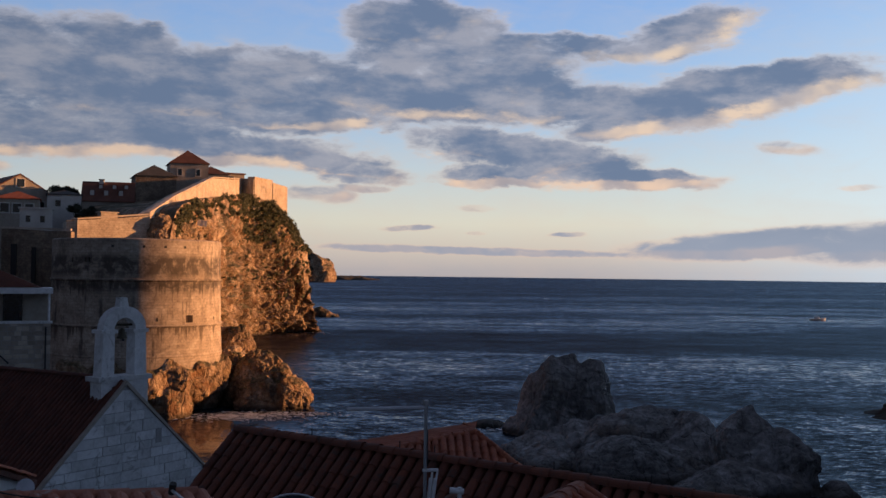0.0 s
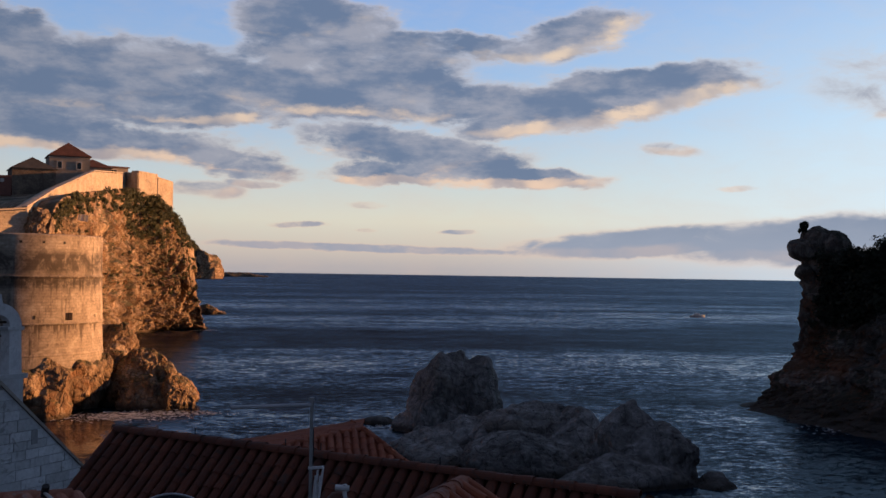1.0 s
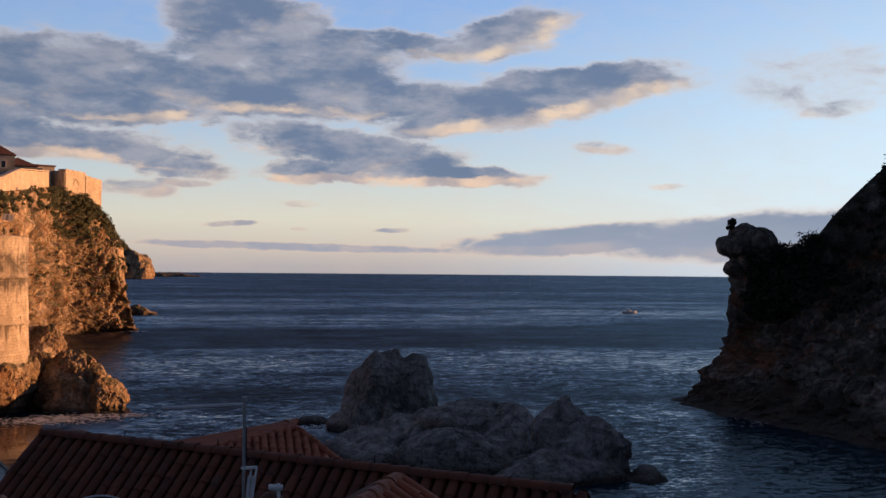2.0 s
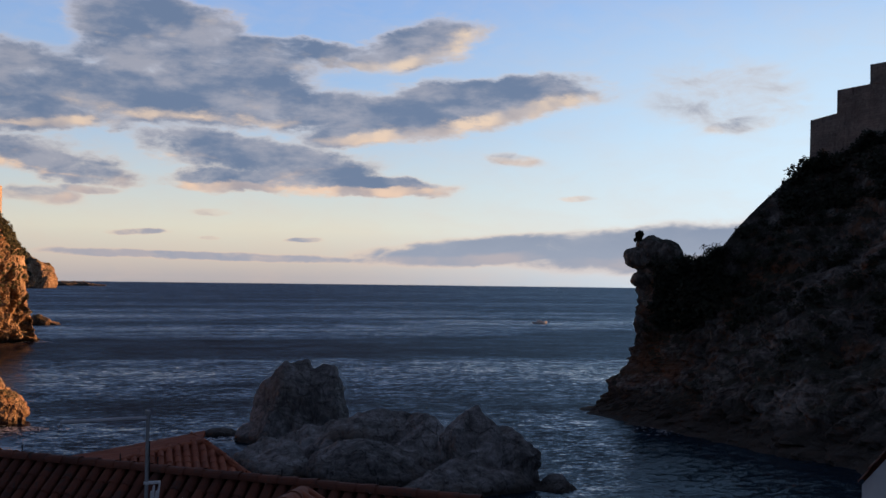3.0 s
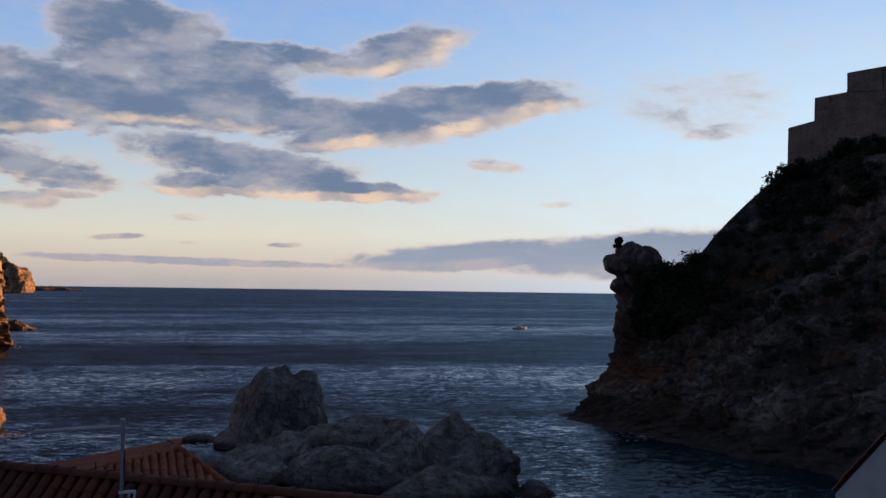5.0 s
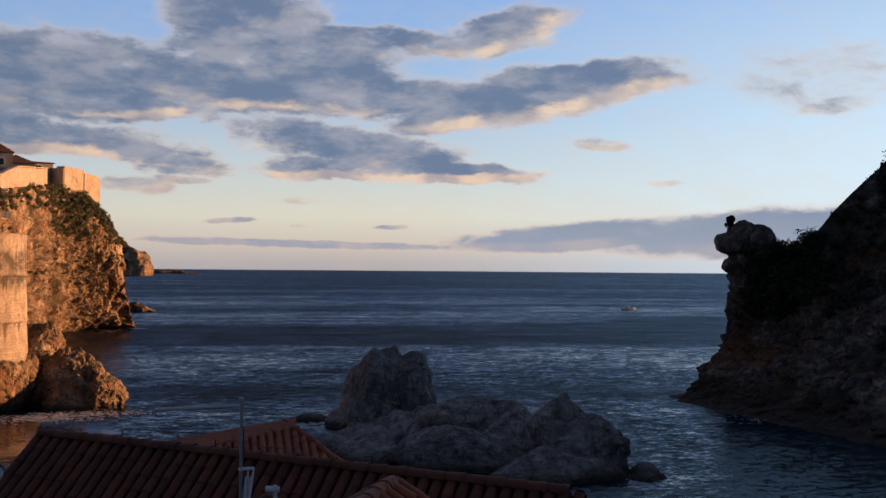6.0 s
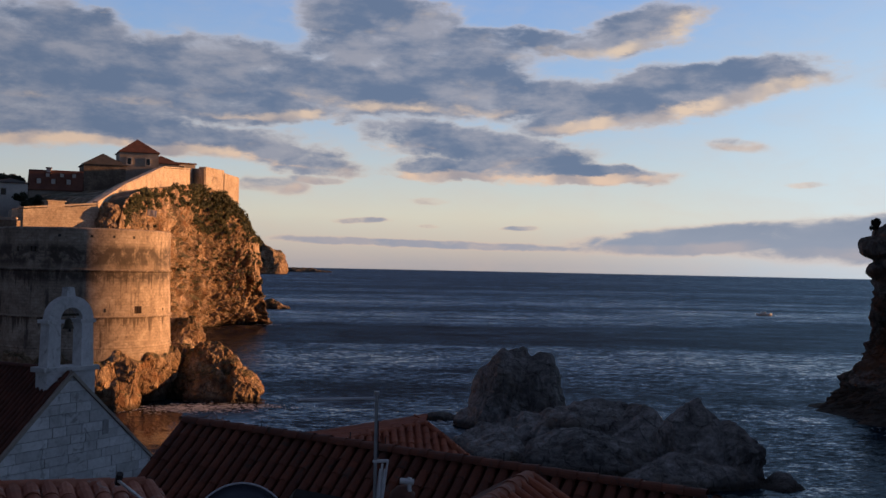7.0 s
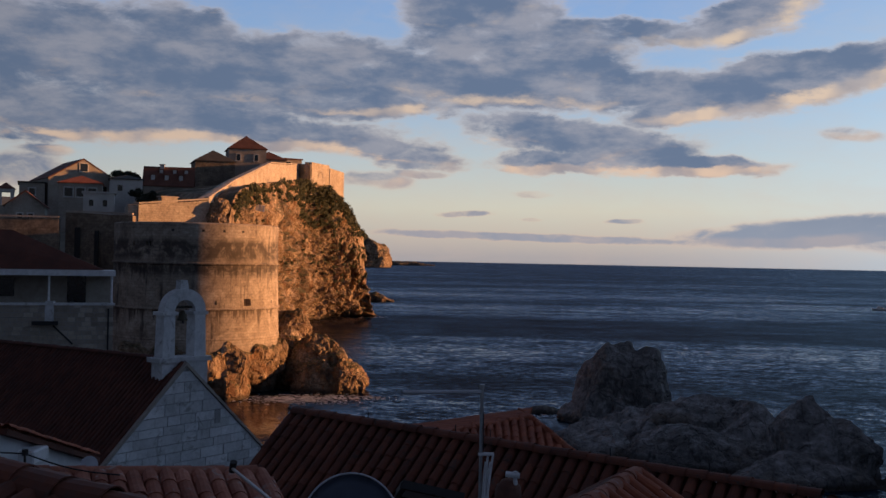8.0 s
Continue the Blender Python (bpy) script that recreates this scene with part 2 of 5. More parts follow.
def cliff_rock(name, dark, mid, light, rust, green=None, wet=0.2, spots=()):
    m, t, b, p = material(name)
    sep = node(t, "ShaderNodeSeparateXYZ")
    wire(t, p, sep.inputs[0])
    mp = node(t, "ShaderNodeMapping")
    wire(t, p, mp.inputs[0])
    mp.inputs[2].default_value = (0.35, 0.2, 0.4)
    mp.inputs[3].default_value = (1.0, 1.0, 0.55)
    a = noise_tex(t, mp.outputs[0], 0.13, 7.0, 0.66, 0.6).outputs[0]
    c = noise_tex(t, mp.outputs[0], 0.9, 8.0, 0.7, 0.4).outputs[0]
    vor = node(t, "ShaderNodeTexVoronoi", feature="DISTANCE_TO_EDGE")
    wn = node(t, "ShaderNodeVectorMath", operation="MULTIPLY_ADD")
    wire(t, noise_tex(t, mp.outputs[0], 0.8, 4.0).outputs["Color"], wn.inputs[0])
    wn.inputs[1].default_value = (1.6, 1.6, 1.6)
    wire(t, mp.outputs[0], wn.inputs[2])
    wire(t, wn.outputs[0], vor.inputs["Vector"])
    vor.inputs["Scale"].default_value = 0.55
    crack = span(t, vor.outputs["Distance"], 0.0, 0.07, 0.0, 1.0)
    mixed = calc(t, "ADD", calc(t, "MULTIPLY", a, 0.5), calc(t, "MULTIPLY", c, 0.5))
    col = ramp(t, mixed, [(0.40, dark), (0.50, mid), (0.61, light)])
    r = noise_tex(t, p, 0.22, 5.0, 0.65, 0.8).outputs[0]
    col = blend(t, span(t, r, 0.52, 0.66, 0.0, 0.75), col, (*rust, 1))
    for x, y, z, reach in spots:        # iron-stained hollows
        gap = node(t, "ShaderNodeVectorMath", operation="DISTANCE")
        wire(t, p, gap.inputs[0])
        gap.inputs[1].default_value = (x, y, z)
        mask = span(t, calc(t, "ADD", gap.outputs["Value"], calc(t, "MULTIPLY", c, reach * 1.2)), reach * 1.7, reach * 1.0, 0.0, 0.8)
        col = blend(t, mask, col, (*rust, 1))
    col = blend(t, calc(t, "MULTIPLY", calc(t, "SUBTRACT", 1.0, crack), 0.22), col, (dark[0] * 0.4, dark[1] * 0.4, dark[2] * 0.4, 1))
    if green:
        nrm = node(t, "ShaderNodeSeparateXYZ")
        t.links.new(node(t, "ShaderNodeNewGeometry").outputs["Normal"], nrm.inputs[0])
        g = noise_tex(t, p, 0.16, 5.0, 0.7).outputs[0]
        hold = calc(t, "MULTIPLY", span(t, nrm.outputs[2], 0.25, 0.7), span(t, g, 0.42, 0.58))
        col = blend(t, calc(t, "MULTIPLY", hold, 0.85), col, (*green, 1))
    # dark band above the waterline; a tall one also carries shade
    if wet:
        tide = calc(t, "ADD", sep.outputs[2], calc(t, "MULTIPLY", c, -1.6))
        col = blend(t, span(t, tide, wet, wet * 0.6 - 0.7, 0.0, 0.85), col, (0.035, 0.028, 0.02, 1))
    t.links.new(col, b.inputs["Base Color"])
    b.inputs["Roughness"].default_value = 0.92
    h = calc(t, "ADD", calc(t, "MULTIPLY", crack, 0.5), calc(t, "MULTIPLY", c, 1.2))
    bump(t, b, h, 0.9, 0.35)
    return m


def sea_water():
    m, t, b, p = material("sea_water")
    mp = node(t, "ShaderNodeMapping")
    wire(t, p, mp.inputs[0])
    mp.inputs[2].default_value = (0, 0, radians(10))
    mp.inputs[3].default_value = (0.6, 1.0, 1.0)
    v = mp.outputs[0]
    far = node(t, "ShaderNodeMapping")
    wire(t, p, far.inputs[0])
    far.inputs[2].default_value = (0, 0, radians(9))
    far.inputs[3].default_value = (0.24, 1.0, 1.0)
    gust = noise_tex(t, far.outputs[0], 0.016, 5.0, 0.6, 0.5).outputs[0]
    # belts of smooth and wind-roughened water that run along the coast
    off = node(t, "ShaderNodeSeparateXYZ")
    wire(t, far.outputs[0], off.inputs[0])
    out = calc(t, "ADD", off.outputs[1], calc(t, "MULTIPLY_ADD", gust, 130.0, -65.0))
    belt = ramp(t, calc(t, "DIVIDE", out, 1200.0), [
        (0.0, grey(0.7)), (0.10, grey(0.7)), (0.125, grey(0.6)), (0.155, grey(0.85)), (0.19, grey(0.8)), (0.212, grey(0.18)), (0.258, grey(0.16)),
        (0.29, grey(0.70)), (0.36, grey(0.62)), (0.42, grey(0.78)), (0.52, grey(0.45)), (0.62, grey(0.5)), (0.75, grey(0.4)), (1.0, grey(0.4))])
    # wave term drops at the left and rises at the right to set brightness
    side_tone = span(t, off.outputs[0], -14.0, 12.0, -0.28, 0.16)
    wind = calc(t, "ADD", calc(t, "ADD", belt, side_tone), calc(t, "MULTIPLY_ADD", gust, 1.6, -0.8), clamp=True)
    # sheltered, smoother water in the cove under the tower rock
    cove = node(t, "ShaderNodeVectorMath", operation="DISTANCE")
    wire(t, p, cove.inputs[0])
    cove.inputs[1].default_value = (-28, 116, 0)
    lee = span(t, cove.outputs["Value"], 7.0, 16.0, 0.35, 1.0)
    # wave slopes: swell, wind waves and ripples
    slope = node(t, "ShaderNodeVectorMath", operation="MULTIPLY_ADD")
    wire(t, noise_tex(t, v, 0.09, 2.0, 0.5).outputs["Color"], slope.inputs[0])
    slope.inputs[1].default_value = (0.14, 0.2, 0)
    slope.inputs[2].default_value = (-0.07, -0.1, 0)
    total = slope.outputs[0]
    for scale, k in ((0.42, 0.52), (1.4, 0.85), (4.2, 0.9)):
        n = noise_tex(t, v, scale, 3.0, 0.6, 0.3)
        q = node(t, "ShaderNodeVectorMath", operation="SUBTRACT")
        wire(t, n.outputs["Color"], q.inputs[0])
        q.inputs[1].default_value = (0.5, 0.5, 0.5)
        r = node(t, "ShaderNodeVectorMath", operation="SCALE")
        wire(t, q.outputs[0], r.inputs[0])
        wire(t, calc(t, "MULTIPLY", lee, calc(t, "MULTIPLY_ADD", wind, k * 0.9, k * 0.35)), r.inputs["Scale"])
        a = node(t, "ShaderNodeVectorMath", operation="ADD")
        wire(t, total, a.inputs[0])
        wire(t, r.outputs[0], a.inputs[1])
        total = a.outputs[0]
    flat = node(t, "ShaderNodeVectorMath", operation="MULTIPLY")
    wire(t, total, flat.inputs[0])
    flat.inputs[1].default_value = (0.7, 1.0, 0.0)
    # normals all lean to -y, so the water mirrors higher, darker blue sky
    face = node(t, "ShaderNodeCombineXYZ")
    tilt = calc(t, "MULTIPLY", lee, span(t, wind, 0.0, 0.9, 0.285, 0.14))
    wire(t, calc(t, "MULTIPLY", tilt, -0.15), face.inputs[0])
    wire(t, calc(t, "MULTIPLY", tilt, -1.0), face.inputs[1])
    face.inputs[2].default_value = 1.0
    up = node(t, "ShaderNodeVectorMath", operation="ADD")
    wire(t, flat.outputs[0], up.inputs[0])
    wire(t, face.outputs[0], up.inputs[1])
    nrm = node(t, "ShaderNodeVectorMath", operation="NORMALIZE")
    wire(t, up.outputs[0], nrm.inputs[0])
    t.links.new(nrm.outputs[0], b.inputs["Normal"])
    b.inputs["Base Color"].default_value = (0.0005, 0.014, 0.03, 1)
    b.distribution = "GGX"
    wire(t, calc(t, "MULTIPLY", lee, calc(t, "MULTIPLY_ADD", wind, 0.05, 0.16)), b.inputs["Roughness"])
    b.inputs["IOR"].default_value = 1.31
    return m


def plain(name, col, rough=0.5, metal=0.0, spread=0.12, scale=4.0):
    m, t, b, p = material(name)
    n = noise_tex(t, p, scale, 5.0, 0.6).outputs[0]
    lo = tuple(c * (1 - spread) for c in col)
    hi = tuple(min(1.0, c * (1 + spread)) for c in col)
    t.links.new(blend(t, span(t, n, 0.3, 0.7), (*lo, 1), (*hi, 1)), b.inputs["Base Color"])
    b.inputs["Roughness"].default_value, b.inputs["Metallic"].default_value = rough, metal
    return m


M_WATER = sea_water()
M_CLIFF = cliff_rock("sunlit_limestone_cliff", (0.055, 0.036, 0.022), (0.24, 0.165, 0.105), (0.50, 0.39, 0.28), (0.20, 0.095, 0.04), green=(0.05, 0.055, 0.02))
# limestone again, darker: the headland's shade is in its tones and tall foot
M_CAPE = cliff_rock("shaded_grey_limestone", (0.03, 0.026, 0.022), (0.105, 0.092, 0.08), (0.30, 0.27, 0.24), (0.17, 0.075, 0.035), green=(0.022, 0.026, 0.013), wet=3.2, spots=((62.5, 133, 8.5, 5.0), (65, 128, 6.0, 3.5)))
M_ROCK = cliff_rock("grey_sea_rock", (0.075, 0.073, 0.07), (0.21, 0.202, 0.194), (0.40, 0.39, 0.38), (0.17, 0.145, 0.12))
M_HILL = surface("hillside_earth", (0.05, 0.05, 0.03), (0.10, 0.09, 0.06), (0.18, 0.15, 0.10), 0.08, 1.2)
M_TOWER = masonry("tower_ashlar", (0.19, 0.15, 0.115), (0.38, 0.315, 0.25), (0.56, 0.48, 0.39), weep=0.95, ledges=((16.7, 3.6), (11.1, 3.4)), belts=((17.2, 19.6), (15.3, 16.6)))
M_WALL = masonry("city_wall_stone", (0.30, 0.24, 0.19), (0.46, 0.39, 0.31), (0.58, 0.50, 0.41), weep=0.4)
# city wall stone, browner and darker to carry the shade on the curtain
M_CURTAIN = masonry("shaded_brown_stone", (0.09, 0.068, 0.052), (0.20, 0.155, 0.115), (0.36, 0.28, 0.205), weep=0.7)
M_FORT = masonry("fortress_stone", (0.14, 0.12, 0.105), (0.23, 0.20, 0.175), (0.32, 0.285, 0.25), weep=0.95)
M_COPING = surface("pale_coping_stone", (0.28, 0.24, 0.20), (0.42, 0.36, 0.30), (0.52, 0.46, 0.40), 0.5, 4.0)
M_ROOF_FAR = surface("far_clay_tiles", (0.075, 0.028, 0.019), (0.125, 0.046, 0.029), (0.19, 0.078, 0.048), 0.6, 5.0, stretch=(1, 1, 1))
M_TILE = surface("clay_roof_tile", (0.075, 0.021, 0.011), (0.12, 0.033, 0.016), (0.18, 0.053, 0.027), 1.1, 9.0, rough=0.8, relief=0.4, depth=0.01, stain=(0.05, 0.035, 0.028), vary=0.5)
M_TILE_PALE = surface("lichened_clay_tile", (0.19, 0.062, 0.036), (0.29, 0.098, 0.058), (0.42, 0.19, 0.13), 1.6, 9.0, rough=0.9, relief=0.4, depth=0.01, stain=(0.33, 0.27, 0.24), vary=0.35)
M_TILE_RED = surface("fresh_orange_clay_tile", (0.19, 0.046, 0.02), (0.28, 0.072, 0.032), (0.38, 0.115, 0.052), 1.2, 9.0, rough=0.85, relief=0.4, depth=0.01, vary=0.35)
M_TILE_DARK = surface("dark_aged_clay_tile", (0.045, 0.014, 0.009), (0.075, 0.022, 0.013), (0.11, 0.034, 0.02), 0.8, 7.0, rough=0.9, vary=0.35)
M_STONE = surface("whitish_chapel_stone", (0.36, 0.365, 0.37), (0.53, 0.535, 0.54), (0.66, 0.665, 0.67), 0.8, 7.0, relief=0.5, depth=0.02, stain=(0.24, 0.24, 0.23), vary=0.3)
M_JOINT = surface("dark_lime_mortar", (0.20, 0.20, 0.20), (0.29, 0.29, 0.29), (0.38, 0.38, 0.38), 1.0, 8.0)
M_PLASTER = surface("white_lime_plaster", (0.40, 0.40, 0.41), (0.50, 0.50, 0.51), (0.58, 0.58, 0.59), 0.4, 3.0, relief=0.2, depth=0.01)
M_HOUSE = surface("weathered_house_plaster", (0.20, 0.17, 0.14), (0.31, 0.27, 0.23), (0.40, 0.36, 0.31), 0.3, 3.0)
M_HOUSE_PALE = surface("pale_house_plaster", (0.40, 0.38, 0.36), (0.52, 0.50, 0.47), (0.60, 0.58, 0.55), 0.3, 3.0)
M_DARK_ROOF = surface("dark_town_roof", (0.03, 0.03, 0.03), (0.06, 0.055, 0.05), (0.10, 0.09, 0.08), 0.5, 4.0)
M_GLASS = plain("dark_glass_and_doorway", (0.012, 0.013, 0.016), 0.15)
M_WHITE = plain("white_paint", (0.62, 0.62, 0.63), 0.5)
M_METAL = plain("galvanised_steel", (0.32, 0.33, 0.35), 0.45, 0.6)
M_DISH = plain("grey_blue_dish_enamel", (0.10, 0.12, 0.17), 0.45, 0.0)
M_RIM = plain("pale_dish_rim", (0.45, 0.46, 0.50), 0.4)
M_BLACK = plain("black_rubber_and_hole_shade", (0.015, 0.015, 0.016), 0.7)
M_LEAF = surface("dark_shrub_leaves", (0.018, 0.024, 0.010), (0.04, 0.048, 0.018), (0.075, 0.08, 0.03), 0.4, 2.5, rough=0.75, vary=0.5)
# darker leaf copy that holds the headland's shade; dense pines use it too
M_LEAF_SHADE = surface("shaded_evergreen_leaves", (0.010, 0.013, 0.007), (0.02, 0.025, 0.012), (0.035, 0.04, 0.02), 0.4, 2.5, rough=0.85, vary=0.5)
M_BARK = surface("grey_bark", (0.05, 0.04, 0.03), (0.09, 0.07, 0.055), (0.14, 0.11, 0.09), 1.0, 8.0)
M_FOAM = plain("sea_foam", (0.55, 0.57, 0.6), 0.6, 0.0, 0.1, 2.0)
M_BRONZE = plain("dark_bronze", (0.06, 0.05, 0.035), 0.5, 0.7)
M_TERRACOTTA = surface("unglazed_pot", (0.07, 0.03, 0.02), (0.11, 0.045, 0.03), (0.16, 0.07, 0.045), 3.0, 12.0)


# ---- building helpers ----
def where(ob):
    p = Vector((0, 0, 0))
    while ob is not None:
        p += ob.location
        ob = ob.parent
    return p


def finish(name, bm, mat, origin, smooth=False):
    me = bpy.data.meshes.new(name)
    bmesh.ops.translate(bm, verts=bm.verts, vec=-origin)
    bm.to_mesh(me)
    bm.free()
    me.materials.append(mat)
    if smooth:
        me.shade_smooth()
    return me


def thing(name, at, label, category, group="", kind=""):
    ob = new(name)
    ob.empty_display_size = 0.2
    ob.location = at
    return tagged(ob, label, category, group, kind)


def part(name, bm, mat, parent, label="", smooth=False):
    """Links a bmesh given in world metres as one mesh under a thing or a part."""
    ob = new(name, finish(name, bm, mat, where(parent), smooth))
    ob.parent = parent
    return tagged(ob, label)


def solid(name, bm, mat, at, label, category, group="", kind="", smooth=False):
    ob = new(name, finish(name, bm, mat, Vector(at), smooth))
    ob.location = at
    return tagged(ob, label, category, group, kind)


def bm_new():
    return bmesh.new()


def add_box(bm, m, sx, sy, sz, bevel=0.0):
    """A box with its base's middle at the pose m."""
    made = bmesh.ops.create_cube(bm, size=1.0, matrix=m @ Matrix.Translation((0, 0, sz / 2)) @ Matrix.Diagonal((sx, sy, sz, 1)))
    if bevel:
        es = list({e for v in made["verts"] for e in v.link_edges})
        bmesh.ops.bevel(bm, geom=es, offset=bevel, segments=1, affect="EDGES")
    return bm


def box(m, sx, sy, sz, bevel=0.0):
    return add_box(bm_new(), m, sx, sy, sz, bevel)


def add_prism(bm, points, way):
    """Extrudes the polygon by the vector way."""
    lo = [bm.verts.new(p) for p in points]
    hi = [bm.verts.new(Vector(p) + Vector(way)) for p in points]
    bm.faces.new(lo[::-1])
    bm.faces.new(hi)
    n = len(lo)
    for i in range(n):
        bm.faces.new((lo[i], lo[(i + 1) % n], hi[(i + 1) % n], hi[i]))
    bmesh.ops.recalc_face_normals(bm, faces=bm.faces)
    return bm


def prism(points, way):
    return add_prism(bm_new(), points, way)


def add_tube(bm, a, b, r, seg=8, r2=None):
    a, b = Vector(a), Vector(b)
    q = (b - a).to_track_quat("Z", "Y").to_matrix().to_4x4()
    bmesh.ops.create_cone(bm, cap_ends=True, segments=seg, radius1=r, radius2=r if r2 is None else r2, depth=(b - a).length,
                          matrix=Matrix.Translation((a + b) / 2) @ q)
    return bm


def tube(a, b, r, seg=8, r2=None):
    return add_tube(bm_new(), a, b, r, seg, r2)


def lathe(rows, at, seg=64):
    """Turns a profile of (radius, height) rows round a vertical axis."""
    bm = bm_new()
    rings = []
    for r, z in rows:
        rings.append([bm.verts.new((at[0] + r * math.cos(2 * math.pi * k / seg), at[1] + r * math.sin(2 * math.pi * k / seg), z)) for k in range(seg)])
    for lo, hi in zip(rings, rings[1:]):
        for k in range(seg):
            bm.faces.new((lo[k], lo[(k + 1) % seg], hi[(k + 1) % seg], hi[k]))
    bm.faces.new(rings[0][::-1])
    bm.faces.new(rings[-1])
    return bm


# ---- rock ----
def ragged(p, size, seed):
    """Weathered limestone relief at p, about -1 to 1: ledges, blocks and cracks."""
    q = Vector((p.x / size + seed, p.y / size - seed * 0.7, p.z / (size * 0.8) + seed * 0.3))
    big = noise.ridged_multi_fractal(q * 0.7, 0.9, 2.1, 5, 0.9, 1.6) * 0.45 - 0.55
    d, _ = noise.voronoi(q * 1.5 + noise.noise_vector(q * 2.0) * 0.35)
    block = min(1.0, (d[1] - d[0]) * 1.8) - 0.5
    small = noise.turbulence(q * 4.5, 4, True) - 0.4
    return big * 0.75 + block * 0.55 + small * 0.4


def rocks(name, lumps, mat, label, seed, rough=0.22, fine=0.2, category="rock", group="", kind=""):
    """One rock: rounded masses fused into one skin, then weathered."""
    bm = bm_new()
    for i, (x, y, z, rx, ry, rz) in enumerate(lumps):
        s = (rx + ry + rz) / 3
        dice = random.Random(seed * 10 + i)
        cuts = []       # flat breaks that give the mass its facets
        for c in range(16):
            h, a = dice.uniform(-0.5, 1.0), dice.uniform(0, 6.283)
            q = math.sqrt(max(0.0, 1 - h * h))
            cuts.append((Vector((q * math.cos(a), q * math.sin(a), h)), dice.uniform(0.80, 1.0)))
        for v in bmesh.ops.create_icosphere(bm, subdivisions=4, radius=1.0)["verts"]:
            n = v.co.normalized()
            k = min([1.12] + [off / n.dot(face) for face, off in cuts if n.dot(face) > 0.2])
            p = Vector((x + n.x * rx * k, y + n.y * ry * k, z + n.z * rz * k))
            v.co = p + n * noise.noise(p * (0.9 / s) + Vector((seed + i, 0, 0))) * rough * 0.9 * s
    x, y = lumps[0][:2]
    ob = new(name, finish(name, bm, mat, Vector((x, y, 0))))
    ob.location = (x, y, 0)
    skin = ob.modifiers.new("skin", "REMESH")
    skin.mode, skin.voxel_size = "VOXEL", fine
    me = bpy.data.meshes.new_from_object(ob.evaluated_get(bpy.context.evaluated_depsgraph_get()))
    ob.modifiers.clear()
    ob.data = me
    size = max((l[3] + l[4] + l[5]) / 3 for l in lumps)
    normals = [v.normal.copy() for v in me.vertices]
    for v, n in zip(me.vertices, normals):
        p = v.co + ob.location
        v.co = v.co + n * (ragged(p, size * 0.8, seed) * rough * size * 0.9 + ragged(p, size * 0.26, seed + 5) * rough * size * 0.26)
    me.update()
    if not me.materials:
        me.materials.append(mat)
    return tagged(ob, label, category, group, kind)


def smooth_row(points, u):
    """A point along a row of control points, u from 0 to 1, rounded at the corners."""
    n = len(points) - 1
    s = min(max(u, 0.0), 0.99999) * n
    i = int(s)
    f = s - i
    p0, p1, p2, p3 = (Vector(points[min(max(k, 0), n)]) for k in (i - 1, i, i + 1, i + 2))
    return 0.5 * (2 * p1 + (p2 - p0) * f + (2 * p0 - 5 * p1 + 4 * p2 - p3) * f * f + (3 * p1 - p0 - 3 * p2 + p3) * f ** 3)


def cliff_point(base, top, steep, amp, size, seed, u, v):
    b, t, e = smooth_row(base, u), smooth_row(top, u), smooth_row([(s, 0, 0) for s in steep], u).x
    z = -2.0 + (t.z + 2.0) * v
    s = max(z / t.z, 0.0) ** e
    p = Vector((b.x + (t.x - b.x) * s, b.y + (t.y - b.y) * s, z))
    d = smooth_row(base, u + 0.004) - smooth_row(base, u - 0.004)
    out = Vector((d.y, -d.x, 0)).normalized()
    keep = min(1.0, (1.0 - v) * 2.6 + 0.06)
    return p + out * (ragged(p, size, seed) + 0.08 + noise.noise(p / 17.0 + Vector((seed, 0, 0))) * 0.8 + ragged(p, size * 0.33, seed + 4) * 0.38) * amp * keep + Vector((0, 0, noise.noise(p / size * 2.0) * amp * 0.5 * (1 - abs(2 * v - 1)))), out


def cliff(base, top, steep, nu, nv, amp, size, seed, inland):
    bm = bm_new()
    rows = []
    for i in range(nu + 1):
        u = i / nu
        col = [bm.verts.new(cliff_point(base, top, steep, amp, size, seed, u, j / nv)[0]) for j in range(nv + 1)]
        t = smooth_row(top, u)
        back = Vector(inland)
        for f in (0.25, 0.6, 1.0):
            col.append(bm.verts.new(t.lerp(back, f) + Vector((0, 0, noise.noise(t.lerp(back, f) / 9.0) * 0.8))))
        rows.append(col)
    for a, b in zip(rows, rows[1:]):
        for j in range(len(a) - 1):
            bm.faces.new((a[j], b[j], b[j + 1], a[j + 1]))
    bmesh.ops.recalc_face_normals(bm, faces=bm.faces)
    return bm


def leaf_cloud(bm, centre, radii, count, size, rng):
    """Many small leaf sprays in an uneven mound."""
    c = Vector(centre)
    for _ in range(count):
        d = Vector((rng.gauss(0, 1), rng.gauss(0, 1), rng.gauss(0, 1))).normalized()
        r = rng.random() ** 0.4 * (0.75 + 0.5 * noise.noise(d * 2.2 + c * 0.13))
        p = c + Vector((d.x * radii[0] * r, d.y * radii[1] * r, d.z * radii[2] * r))
        a = Vector((rng.uniform(-1, 1), rng.uniform(-1, 1), rng.uniform(-1, 1))).normalized()
        b = a.orthogonal().normalized()
        k = size * rng.uniform(0.6, 1.4)
        bm.faces.new([bm.verts.new(p + q) for q in (a * k, b * k * 0.5, -a * k * 0.8, -b * k * 0.5)])
    return bm


